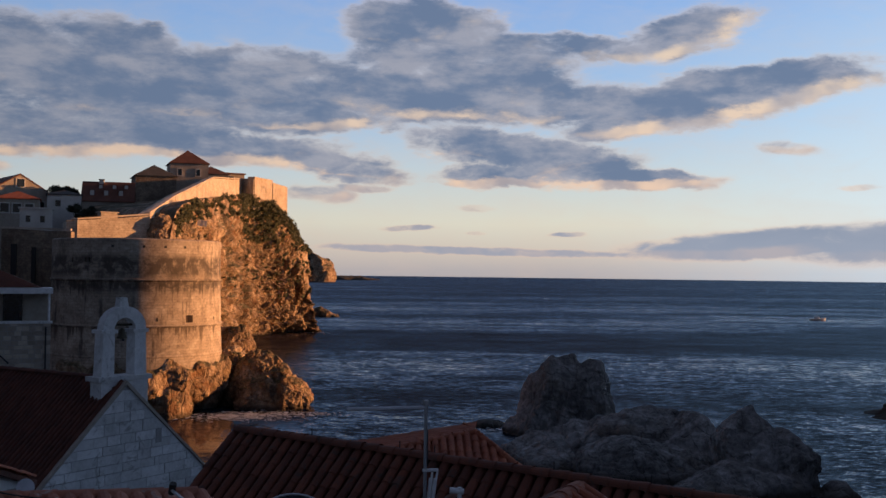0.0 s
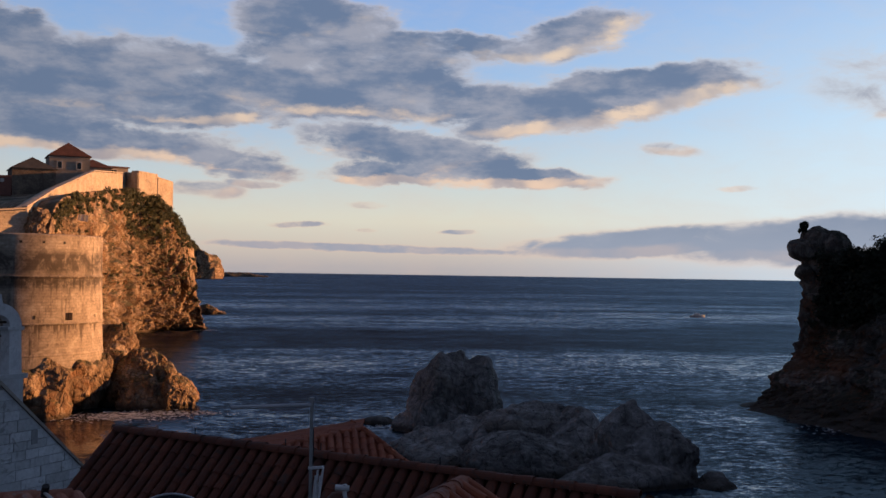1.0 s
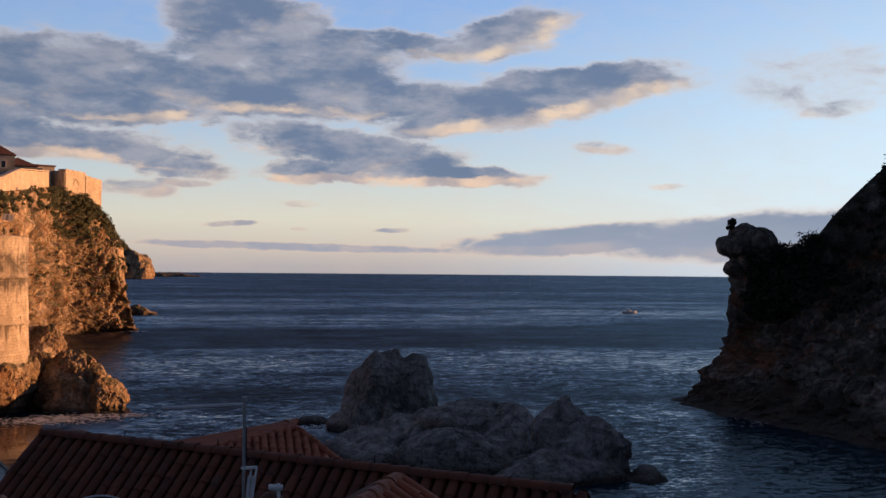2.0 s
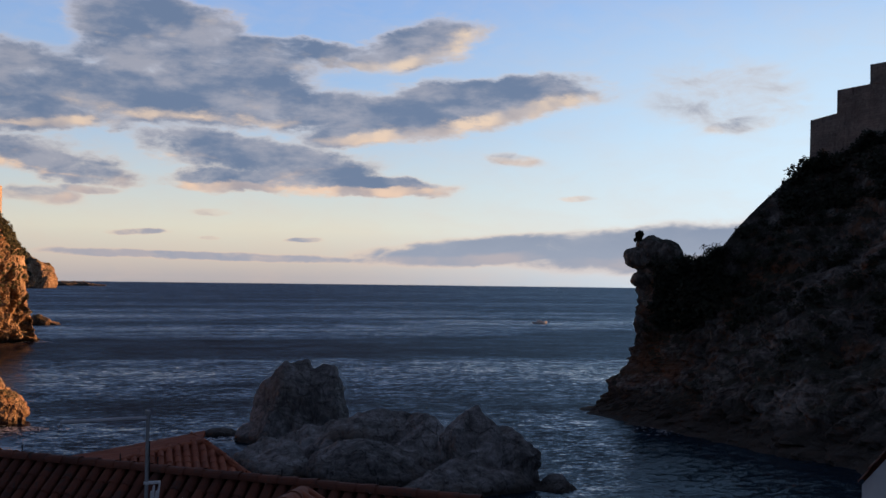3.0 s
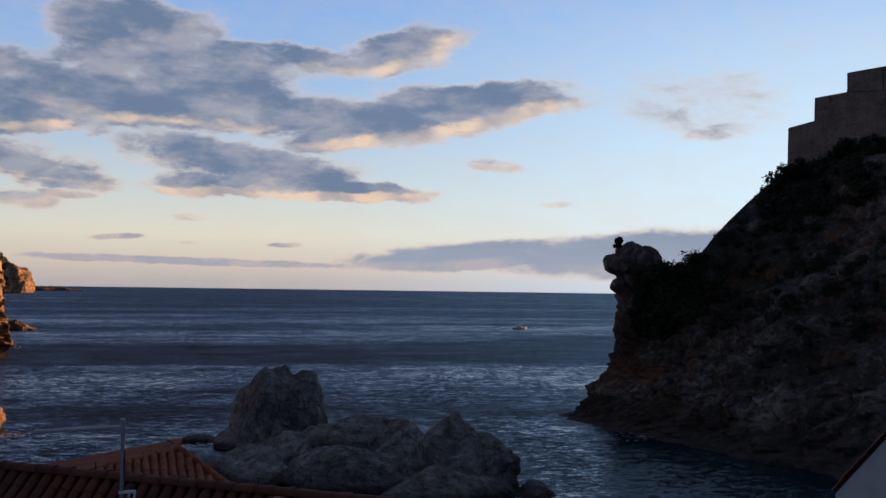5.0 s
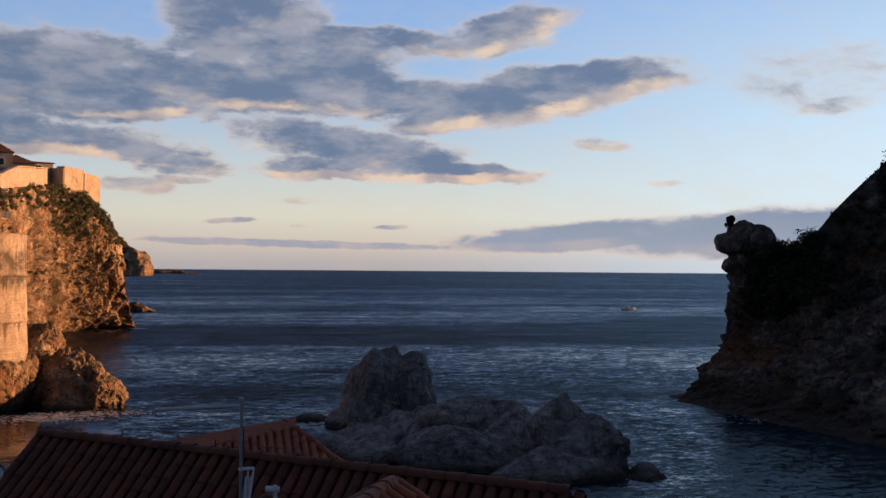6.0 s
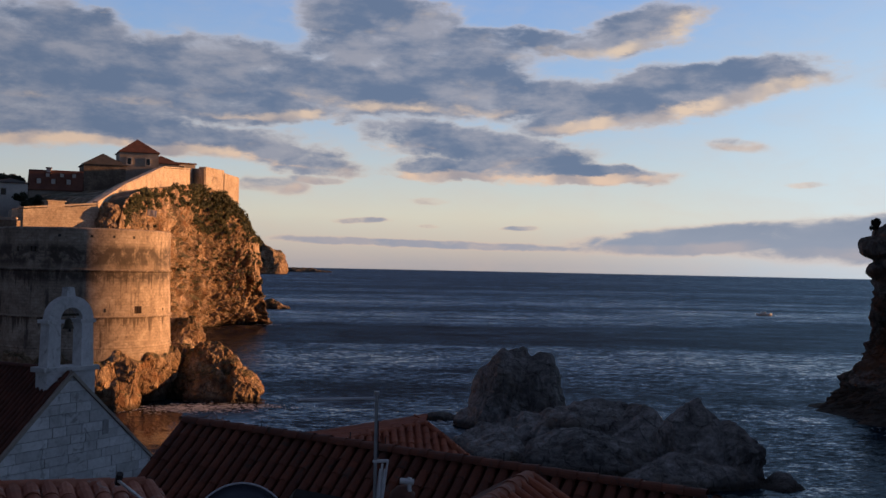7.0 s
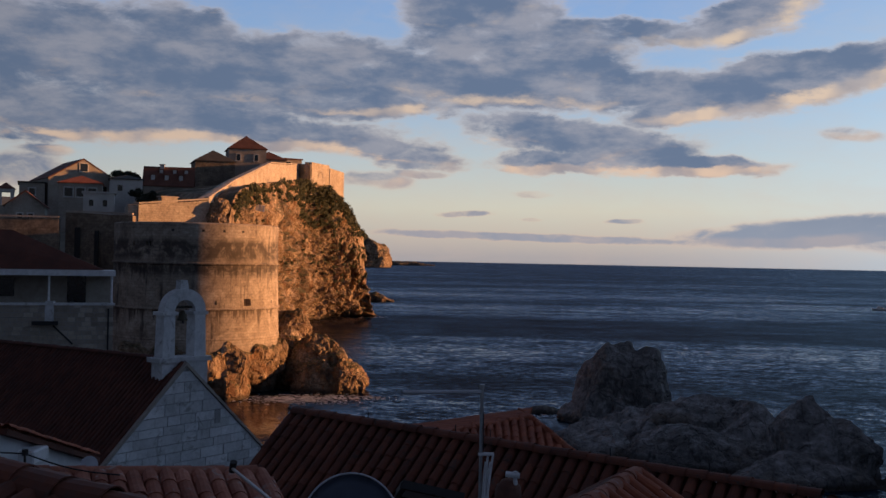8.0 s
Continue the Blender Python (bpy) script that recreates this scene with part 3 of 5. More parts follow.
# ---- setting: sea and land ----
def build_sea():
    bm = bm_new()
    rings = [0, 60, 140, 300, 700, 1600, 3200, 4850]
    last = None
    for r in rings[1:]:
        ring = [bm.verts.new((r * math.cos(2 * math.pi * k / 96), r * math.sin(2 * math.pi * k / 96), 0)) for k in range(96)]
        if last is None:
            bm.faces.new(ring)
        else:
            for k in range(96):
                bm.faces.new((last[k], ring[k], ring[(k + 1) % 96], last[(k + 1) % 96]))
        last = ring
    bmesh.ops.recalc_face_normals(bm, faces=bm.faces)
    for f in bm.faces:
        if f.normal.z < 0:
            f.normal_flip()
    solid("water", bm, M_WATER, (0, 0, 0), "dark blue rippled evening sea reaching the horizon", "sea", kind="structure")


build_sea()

CITY_BASE = [(-37, 146), (-38.5, 165), (-42, 195), (-46, 240), (-50, 272), (-50, 294), (-45, 305), (-39, 309), (-36, 310), (-40, 324), (-65, 338), (-130, 345)]
CITY_BASE = [(x, y, 0) for x, y in CITY_BASE]
CITY_TOP = [(-41.5, 157, 21.5), (-42.6, 166, 27.3), (-45.8, 190, 30.6), (-49.2, 234, 34.6), (-49.2, 260, 36.6), (-44.0, 271, 35.4),
            (-42.0, 283, 31.4), (-40.6, 296, 26.6), (-40, 303, 25), (-46, 315, 25), (-70, 325, 26), (-130, 330, 28)]
CITY_STEEP = [0.8, 0.8, 0.9, 0.9, 0.8, 0.7, 0.6, 0.5, 0.45, 0.6, 0.8, 0.8]
solid("cliff_city", cliff(CITY_BASE, CITY_TOP, CITY_STEEP, 460, 120, 3.6, 10.0, 2.0, (-95, 250, 33)), M_CLIFF, (-60, 250, 0),
      "rugged orange-lit limestone sea cliff below the city wall", "cliff", kind="structure")

# seaward and inland end rows are unseen, shaped to keep sun off tower and roofs
CAPE_BASE = [(260, 205), (150, 176), (100, 161), (73, 150), (60, 142.5), (55, 137), (57.5, 121), (60, 105), (64, 86), (72, 66), (82, 45), (86, 15), (92, -40), (110, -140)]
CAPE_BASE = [(x, y, 0) for x, y in CAPE_BASE]
CAPE_TOP = [(240, 180, 38), (140, 158, 38), (104, 150, 35), (80, 145, 21.5), (66.6, 139.0, 20.6), (64.5, 136.5, 20.2), (70.5, 128.5, 21.8), (76.5, 130, 26.6),
            (83, 132, 31.5), (89.5, 132.5, 35.6), (91.5, 118, 36.3), (100, 95, 38), (125, 20, 44), (150, -140, 46)]
CAPE_STEEP = [0.8, 0.7, 0.7, 0.5, 0.36, 0.34, 0.5, 0.62, 0.75, 0.85, 0.9, 0.9, 0.9, 0.9]
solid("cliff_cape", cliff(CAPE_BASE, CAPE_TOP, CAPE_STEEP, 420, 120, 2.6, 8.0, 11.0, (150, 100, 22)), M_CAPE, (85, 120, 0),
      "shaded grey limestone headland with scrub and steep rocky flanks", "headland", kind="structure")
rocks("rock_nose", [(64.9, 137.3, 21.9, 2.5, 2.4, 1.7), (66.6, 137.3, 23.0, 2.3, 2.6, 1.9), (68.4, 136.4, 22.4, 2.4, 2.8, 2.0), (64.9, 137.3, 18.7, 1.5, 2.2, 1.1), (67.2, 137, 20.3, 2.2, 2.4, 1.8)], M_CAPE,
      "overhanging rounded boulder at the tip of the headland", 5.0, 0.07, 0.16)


def build_land():
    # hillside of the old town behind its wall
    bm = bm_new()
    nx, ny = 60, 50
    grid = []
    for i in range(nx + 1):
        col = []
        for j in range(ny + 1):
            x, y = -330 + 278 * i / nx, 148 + 180 * j / ny
            z = 17 + 0.085 * (y - 148) + 0.03 * max(0, -60 - x) + noise.noise(Vector((x, y, 0)) / 25) * 0.8
            col.append(bm.verts.new((x, y, z)))
        grid.append(col)
    for i in range(nx):
        for j in range(ny):
            bm.faces.new((grid[i][j], grid[i + 1][j], grid[i + 1][j + 1], grid[i][j + 1]))
    solid("ground_town", bm, M_HILL, (-120, 220, 18), "earth hillside under the old town houses", "hillside", kind="structure")
    # shore under the near houses
    bm = bm_new()
    add_prism(bm, [(-160, -140, -2), (150, -140, -2), (140, -30, -2), (60, 10, -2), (30, 34, -2), (14, 44, -2), (-6, 50, -2), (-20, 66, -2), (-48, 108, -2), (-160, 118, -2)], (0, 0, 8.2))
    solid("ground", bm, M_HILL, (0, 0, 6), "earth and rock shore under the near houses", "ground", kind="structure")


build_land()

# ---- sea rocks ----
rocks("sea_rock", [(13.4, 117.5, 1.2, 5.0, 4.6, 7.6), (16.4, 116.2, 1.6, 3.2, 3.8, 6.6), (9.2, 118.4, 0.0, 2.2, 2.6, 2.2)], M_ROCK, "tall blunt grey limestone pillar rock in shade", 21.0, 0.10, 0.17, group="shore rocks")
rocks("sea_rock", [(19.9, 104.0, -0.2, 6.6, 5.4, 6.1), (14.0, 106.0, -0.6, 5.2, 4.6, 3.8), (23.4, 99.6, -0.2, 4.2, 4.2, 5.0), (20, 95.5, -1.0, 8.0, 5.6, 4.2), (9.8, 103, -0.8, 5.0, 8.5, 2.8)], M_ROCK, "broad sloping grey limestone rock in shade", 33.0, 0.11, 0.17, group="shore rocks")
rocks("sea_rock", [(27.2, 92.2, 1.2, 3.4, 3.8, 5.9), (29.8, 89.8, 1.1, 2.8, 2.8, 3.8), (31.0, 88.6, 2.3, 1.5, 1.4, 0.95), (33.0, 86.5, -0.7, 2.6, 2.4, 1.7), (24.5, 87.5, -1.0, 7.5, 4.0, 3.0)], M_ROCK, "grey limestone rock with a jutting snout", 49.0, 0.10, 0.14, group="shore rocks")
rocks("low_rock", [(5.4, 123.2, 0.0, 2.8, 1.4, 0.9)], M_ROCK, "low dark wet slab at the waterline", 51.0, 0.2, 0.12, group="shore rocks")
TOWER_FOOT = [(-39.6 + 8.7 * math.cos(radians(a)), 135.2 + 8.7 * math.sin(radians(a)), 4.7, 3.5, 3.5, 3.1) for a in (5, -20, -45, -70, -95, -120)]
rocks("tower_rock", TOWER_FOOT + [(-39.6, 135.2, 2.0, 9.6, 9.2, 6.0), (-34.0, 128.2, 0.6, 3.4, 3.2, 3.6), (-40, 127.5, 0.8, 5, 3.6, 4.4)], M_CLIFF,
      "orange-lit limestone bedrock under the round tower", 61.0, 0.09, group="shore rocks")
rocks("shore_rock", [(-25.0, 140.5, 1.5, 4.8, 4.6, 5.4), (-19.8, 137.8, 0.8, 3.0, 3.6, 3.9), (-23.5, 136.6, -0.5, 4.2, 2.6, 4.6)], M_CLIFF, "orange-lit limestone rock standing in the surf", 71.0, 0.17, group="shore rocks")
rocks("shore_rock", [(-31.0, 150.0, 4.0, 4.6, 6.0, 6.4), (-29.0, 143.0, 2.0, 3.2, 4.0, 5.2)], M_CLIFF, "limestone boulders between tower and cliff", 81.0, 0.19, group="shore rocks")
rocks("cliff_outcrop", [(-44.3, 160.8, 20.6, 3.2, 3.2, 5.6), (-45.0, 168.0, 23.6, 2.8, 4.0, 4.2), (-43.6, 166, 19.4, 4.8, 6.5, 7.4), (-46.0, 182, 21.2, 4.2, 8.0, 7.4)], M_CLIFF, "orange-lit rock outcrop at the foot of the climbing wall", 85.0, 0.2, 0.25)
rocks("islet", [(-48.0, 413, 0.0, 5.0, 4.0, 3.6), (-44.0, 414, -0.4, 3.0, 3.0, 2.2)], M_CLIFF, "small sunlit rock off the cliff", 91.0, 0.18, 0.25)
rocks("headland", [(-275, 1800, -8, 75, 70, 78), (-225, 1785, -8, 42, 40, 57)], M_CLIFF, "distant wooded island headland with a pale cliff", 103.0, 0.09, 2.2, "headland", kind="structure")
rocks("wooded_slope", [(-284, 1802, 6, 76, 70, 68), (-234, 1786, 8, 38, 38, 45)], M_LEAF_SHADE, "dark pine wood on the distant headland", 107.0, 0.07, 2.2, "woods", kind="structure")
rocks("far_point", [(-215, 2300, -2, 45, 30, 13), (-176, 2300, -2, 40, 20, 10)], M_CAPE, "low far rocky point on the horizon", 97.0, 0.12, 1.5, "headland", kind="structure")


# ---- round tower ----
def build_tower():
    cx, cy, r = -39.6, 135.2, 10.5
    t = thing("round_tower", (cx, cy, 6.0), "massive round stone tower with string courses, half in evening shadow", "tower")
    rows = [(r + 0.35, 4.5), (r + 0.35, 6.5), (r + 0.25, 8.0), (r + 0.2, 9.6), (r + 0.16, 10.4), (r + 0.16, 11.5), (r + 0.13, 12.4), (r + 0.12, 13.0), (r + 0.06, 14.6),
            (r + 0.04, 16.2), (r + 0.02, 17.4), (r, 18.8), (r, 19.4), (r, 20.0), (r, 21.6), (r - 0.25, 21.75), (r - 1.6, 21.8), (r - 1.75, 21.6), (r - 1.8, 20.3), (0.3, 20.4)]
    seg = 256
    bm = lathe(rows, (cx, cy), seg)
    bm.faces.ensure_lookup_table()
    # gunports: cells pushed into the wall
    for row, turn in ((5, -36.4), (5, -37.8), (5, -39.2), (5, -40.6), (11, -108), (11, -109.5), (11, -120)):
        k = int(((turn % 360) / 360) * seg)
        bm.faces.ensure_lookup_table()
        f = bm.faces[row * seg + k]
        f.normal_update()
        n = f.normal.copy()
        ext = bmesh.ops.extrude_discrete_faces(bm, faces=[f])["faces"]
        for q in ext:
            bmesh.ops.translate(bm, verts=q.verts, vec=-n * 1.3)
    part("drum", bm, M_TOWER, t)
    for z, dr in ((7.4, 0.2), (11.1, 0.16), (16.7, 0.06)):
        ring = lathe([(r + 0.05, z - 0.2), (r + dr + 0.12, z - 0.14), (r + dr + 0.16, z), (r + dr + 0.12, z + 0.14), (r - 0.1, z + 0.2)], (cx, cy), 256)
        part("string_course", ring, M_TOWER, t)
    # small square drain holes and loopholes: black boxes stand for their dark inside
    for turn, z, w, h in ((-82, 12.3, 0.22, 0.5), (-61, 11.7, 0.22, 0.45), (-12, 11.7, 0.2, 0.4), (-62, 7.6, 0.35, 0.3), (-46, 7.7, 0.35, 0.3), (-82, 9.4, 0.25, 0.5), (-70, 20.6, 0.3, 0.3), (-56, 20.6, 0.3, 0.3), (-42, 20.6, 0.3, 0.3), (-90, 20.6, 0.3, 0.3)):
        a = radians(turn)
        deep = r + (0.1 if z < 10 else 0.03 if z < 13 else -0.13)
        m = pose(cx + deep * math.cos(a), cy + deep * math.sin(a), z, 0, 0, turn - 90)
        part("loophole", box(m, w, 0.3, h), M_BLACK, t)


build_tower()


# ---- city walls ----
def wall_run(name, a, b, z0a, z0b, z1a, z1b, thick, mat, label, coping=True):
    a, b = Vector((*a, 0)), Vector((*b, 0))
    d = (b - a).normalized()
    n = Vector((-d.y, d.x, 0)) * thick
    t = thing(name, a.lerp(b, 0.5) + Vector((0, 0, min(z0a, z0b))), label, "wall", kind="structure")
    bm = bm_new()
    steps = max(2, int((b - a).length / 3))
    secs = []
    for i in range(steps + 1):
        f = i / steps
        p = a.lerp(b, f) + Vector((noise.noise(Vector((f * 9, z1a, 1))), noise.noise(Vector((f * 9, z1b, 5))), 0)) * 0.12
        lo, hi = z0a + (z0b - z0a) * f, z1a + (z1b - z1a) * f + noise.noise(Vector((f * 14, 3, z1a))) * 0.12
        secs.append([bm.verts.new(q) for q in (p + Vector((0, 0, lo)), p + Vector((0, 0, hi)), p + n + Vector((0, 0, hi)), p + n + Vector((0, 0, lo)))])
    for s, q in zip(secs, secs[1:]):
        for k in range(4):
            bm.faces.new((s[k], s[(k + 1) % 4], q[(k + 1) % 4], q[k]))
    bm.faces.new(secs[0])
    bm.faces.new(secs[-1][::-1])
    bmesh.ops.recalc_face_normals(bm, faces=bm.faces)
    part("masonry", bm, mat, t)
    if coping:
        off = n.normalized() * -0.12
        bm = bm_new()
        add_prism(bm, [a + off + Vector((0, 0, z1a + 0.13)), b + off + Vector((0, 0, z1b + 0.13)), b + off + Vector((0, 0, z1b + 0.36)), a + off + Vector((0, 0, z1a + 0.36))], n.normalized() * 0.8)
        part("coping", bm, M_COPING, t)
    return t


wall_run("wall_low", (-53.3, 151.3), (-45.0, 159.2), 17, 19, 25.0, 26.2, 1.6, M_WALL, "sunlit ashlar wall terrace above the round tower")
wall_run("wall_return", (-53.3, 151.5), (-58.0, 163.0), 17, 19, 25.0, 25.0, 1.6, M_WALL, "shaded return of the wall terrace")
wall_run("wall_ramp", (-45.2, 159.4), (-50.2, 194), 18, 26.5, 26.4, 31.6, 1.8, M_WALL, "sunlit city wall climbing along the cliff")
wall_run("wall_ramp", (-50.2, 194), (-52.3, 235), 26, 31, 31.6, 38.8, 1.8, M_WALL, "sunlit city wall climbing along the cliff")
wall_run("wall_ramp", (-52.3, 235), (-51.8, 266), 31, 34, 38.8, 41.2, 1.8, M_WALL, "sunlit city wall climbing along the cliff")
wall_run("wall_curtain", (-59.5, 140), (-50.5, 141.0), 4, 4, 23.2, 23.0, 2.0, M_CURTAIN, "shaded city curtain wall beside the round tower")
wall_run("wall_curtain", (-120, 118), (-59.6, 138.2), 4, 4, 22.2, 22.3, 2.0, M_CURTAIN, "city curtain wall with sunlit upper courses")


def wall_slits():
    t = thing("wall_niches", (-56, 139.9, 12), "dark narrow openings in the shaded curtain wall", "opening", kind="structure")
    # black blocks on the wall face stand for the shade inside the openings
    for x, y, z, w, h in ((-57.8, 140.1, 17.0, 0.7, 4.2), (-55.2, 140.3, 16.0, 0.5, 4.8), (-52.2, 140.7, 18.5, 0.6, 2.2), (-63.0, 136.95, 13.5, 0.6, 3.0)):
        part("niche", box(pose(x, y, z, 0, 0, 8), w, 0.5, h), M_BLACK, t)


wall_slits()


def build_bastion():
    t = thing("bastion", (-47, 274, 30), "angular sunlit bastion with a blind arch on the cliff edge", "bastion")
    bm = bm_new()
    foot = [(-52.4, 266.5), (-48.4, 263.6), (-45.2, 273.5), (-42.6, 282.3), (-50, 290), (-56, 280)]
    tops = [41.7, 41.3, 41.3, 40.8, 40.8, 41.5]
    lo = [bm.verts.new((x, y, z)) for (x, y), z in zip(foot, (33, 33.5, 31.6, 29, 24, 24))]
    hi = [bm.verts.new((x, y, z)) for (x, y), z in zip(foot, tops)]
    for i in range(6):
        j = (i + 1) % 6
        bm.faces.new((lo[i], lo[j], hi[j], hi[i]))
    bm.faces.new(hi)
    bm.faces.new(lo[::-1])
    bmesh.ops.recalc_face_normals(bm, faces=bm.faces)
    part("masonry", bm, M_WALL, t)
    # raised nearer half and string line
    a, b = Vector((-48.3, 263.9, 0)), Vector((-45.3, 273.3, 0))
    d = (b - a).normalized()
    n = Vector((d.y, -d.x, 0))
    bm = bm_new()
    add_prism(bm, [a + n * 0.15 + Vector((0, 0, 33.4)), b + n * 0.15 + Vector((0, 0, 31.6)), b + n * 0.15 + Vector((0, 0, 41.9)), a + n * 0.15 + Vector((0, 0, 41.9))], -n * 2)
    part("buttress", bm, M_WALL, t)
    # blind arch, sunk into shadow by its raised surround
    c = a.lerp(b, 0.5)
    bm = bm_new()
    outer, inner = [], []
    for k in range(13):
        ang = math.pi * k / 12
        outer.append(c + d * math.cos(ang) * 1.5 + n * 0.2 + Vector((0, 0, 38.2 + math.sin(ang) * 1.7)))
        inner.append(c + d * math.cos(ang) * 1.1 + n * 0.2 + Vector((0, 0, 38.2 + math.sin(ang) * 1.3)))
    vo, vi = [bm.verts.new(p) for p in outer], [bm.verts.new(p) for p in inner]
    for k in range(12):
        bm.faces.new((vo[k], vo[k + 1], vi[k + 1], vi[k]))
    bmesh.ops.solidify(bm, geom=bm.faces[:], thickness=0.35)
    part("arch_moulding", bm, M_COPING, t)
    add_tube(bm := bm_new(), b + n * 0.2 + Vector((0, 0, 31)), b + n * 0.2 + Vector((0, 0, 41)), 0.18, 6)
    part("quoin", bm, M_COPING, t)


build_bastion()


# ---- houses ----
def house(name, front, facing, width, depth, z0, z1, roof, rise, label, wall_mat, roof_mat, windows=(), over=0.3, trim=None, chimney=None, dormers=()):
    """A house whose front's middle stands at front and looks along the bearing facing (degrees from +y, clockwise)."""
    m = pose(front[0], front[1], 0, 0, 0, 180 - facing)   # local -y is the way out of the front
    t = thing(name, (front[0], front[1], z0), label, "house", "old town houses")
    w, d = width / 2, depth
    q = lambda x, y, z: m @ Vector((x, y, z))
    bm = bm_new()
    if roof == "gable":      # ridge runs from front to back
        pts = [q(-w, 0, z0), q(w, 0, z0), q(w, 0, z1), q(0, 0, z1 + rise), q(-w, 0, z1)]
        add_prism(bm, pts, m.to_3x3() @ Vector((0, d, 0)))
    else:
        add_prism(bm, [q(-w, 0, z0), q(w, 0, z0), q(w, 0, z1), q(-w, 0, z1)], m.to_3x3() @ Vector((0, d, 0)))
    part("wall", bm, wall_mat, t)
    bm = bm_new()
    th = 0.22
    if roof == "gable":
        k = rise / w
        for s in (-1, 1):
            add_prism(bm, [q(0, -over, z1 + rise + 0.02), q(s * (w + over), -over, z1 - over * k + 0.02), q(s * (w + over), -over, z1 - over * k + th), q(0, -over, z1 + rise + th)],
                      m.to_3x3() @ Vector((0, d + 2 * over, 0)))
    elif roof == "hip":
        e = w + over
        r = max(0.0, d / 2 - w) if d > width else 0.0
        g = max(0.0, w - d / 2) if width > d else 0.0
        eaves = [q(-e, -over, z1), q(e, -over, z1), q(e, d + over, z1), q(-e, d + over, z1)]
        low = [bm.verts.new(p) for p in eaves]
        up = [bm.verts.new(p + Vector((0, 0, 0.15))) for p in eaves]
        pa, pb = (q(-g, d / 2 - r, z1 + rise), q(g, d / 2 + r, z1 + rise))
        bm.faces.new(low[::-1])
        for i in range(4):
            bm.faces.new((low[i], low[(i + 1) % 4], up[(i + 1) % 4], up[i]))
        if (pa - pb).length < 0.05:
            c = bm.verts.new(pa)
            for i in range(4):
                bm.faces.new((up[i], up[(i + 1) % 4], c))
        else:
            ca, cb = bm.verts.new(pa), bm.verts.new(pb)
            if g > 0:
                bm.faces.new((up[0], up[1], cb, ca)), bm.faces.new((up[1], up[2], cb)), bm.faces.new((up[2], up[3], ca, cb)), bm.faces.new((up[3], up[0], ca))
            else:
                bm.faces.new((up[0], up[1], ca)), bm.faces.new((up[1], up[2], cb, ca)), bm.faces.new((up[2], up[3], cb)), bm.faces.new((up[3], up[0], ca, cb))
    elif roof == "side":     # ridge runs along the front
        add_prism(bm, [q(-w - over, -over, z1), q(-w - over, d / 2, z1 + rise), q(-w - over, d + over, z1), q(-w - over, d + over, z1 + th), q(-w - over, d / 2, z1 + rise + th), q(-w - over, -over, z1 + th)],
                  m.to_3x3() @ Vector((width + 2 * over, 0, 0)))
    else:
        add_box(bm, m @ pose(0, d / 2, z1), width + 2 * over, d + 2 * over, 0.3)
    bmesh.ops.recalc_face_normals(bm, faces=bm.faces)
    part("roof", bm, roof_mat, t)
    for x, up_, ww, wh in dormers:      # small dormer boxes on the front slope
        y0 = up_ / rise * (d / 2)
        dm = part("dormer", box(m @ pose(x, y0 + 0.6, z1 + up_ - 0.2), ww + 0.5, 1.6, wh + 0.35), roof_mat, t)
        part("pane", box(m @ pose(x, y0 - 0.22, z1 + up_), ww, 0.06, wh), M_HOUSE_PALE, dm, "pale shuttered dormer window")
    for x, z, ww, wh in windows:
        win = part("window", box(m @ pose(x, -0.02, z), ww, 0.06, wh), M_GLASS, t, "dark window")
        fb = bm_new()
        for px_, pz, sx, sz in ((-ww / 2 - 0.09, -0.1, 0.2, wh + 0.2), (ww / 2 + 0.09, -0.1, 0.2, wh + 0.2), (0, wh - 0.02, ww + 0.38, 0.2), (0, -0.2, ww + 0.5, 0.2)):
            add_box(fb, m @ pose(x + px_, -0.07, z + pz), sx, 0.14, sz)
        part("frame", fb, trim or M_HOUSE_PALE, win)
    if chimney:
        x, y, h = chimney
        c = part("chimney", box(m @ pose(x, y, z1 + rise * 0.3), 0.9, 0.9, h), M_HOUSE_PALE, t)
        part("cap", box(m @ pose(x, y, z1 + rise * 0.3 + h), 1.2, 1.2, 0.2), roof_mat, c)
    return t


house("house", (-60.0, 244.3), 160, 8.8, 9, 33, 43.0, "hip", 3.6, "square stone house with red pyramid roof atop the cliff", M_HOUSE, M_ROOF_FAR, [(-2.2, 40.2, 0.9, 1.5), (2.0, 40.2, 0.9, 1.5)])
house("house", (-58.5, 262.0), 160, 8.0, 8, 33, 42.2, "hip", 2.4, "low house with red roof and white chimney", M_HOUSE, M_ROOF_FAR, [], chimney=(-2.6, 3.5, 2.6))
house("house", (-54.4, 269.5), 150, 5.2, 5, 34, 43.0, "flat", 0.3, "small flat-roofed watch house with sunlit end", M_HOUSE, M_ROOF_FAR, [(-1.0, 41.3, 1.4, 1.1)])
# dark wall and roof materials carry the shade on this house
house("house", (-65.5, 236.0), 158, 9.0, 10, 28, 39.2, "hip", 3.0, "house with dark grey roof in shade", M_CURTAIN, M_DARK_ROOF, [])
house("house", (-70.6, 218.0), 165, 10.2, 9, 24, 32.0, "side", 4.4, "old house with steep red mansard roof and dormers", M_HOUSE, M_ROOF_FAR, [(-2.6, 28.2, 0.9, 1.5), (1.6, 28.2, 0.9, 1.5), (3.9, 28.4, 0.8, 1.2)], dormers=[(-3.2, 1.3, 0.8, 1.2), (-0.4, 1.3, 0.8, 1.2), (2.6, 1.3, 0.8, 1.2), (-1.6, 3.0, 0.7, 0.8), (1.2, 3.0, 0.7, 0.8), (3.6, 3.0, 0.7, 0.8)], chimney=(-1.5, 4.4, 3.6))
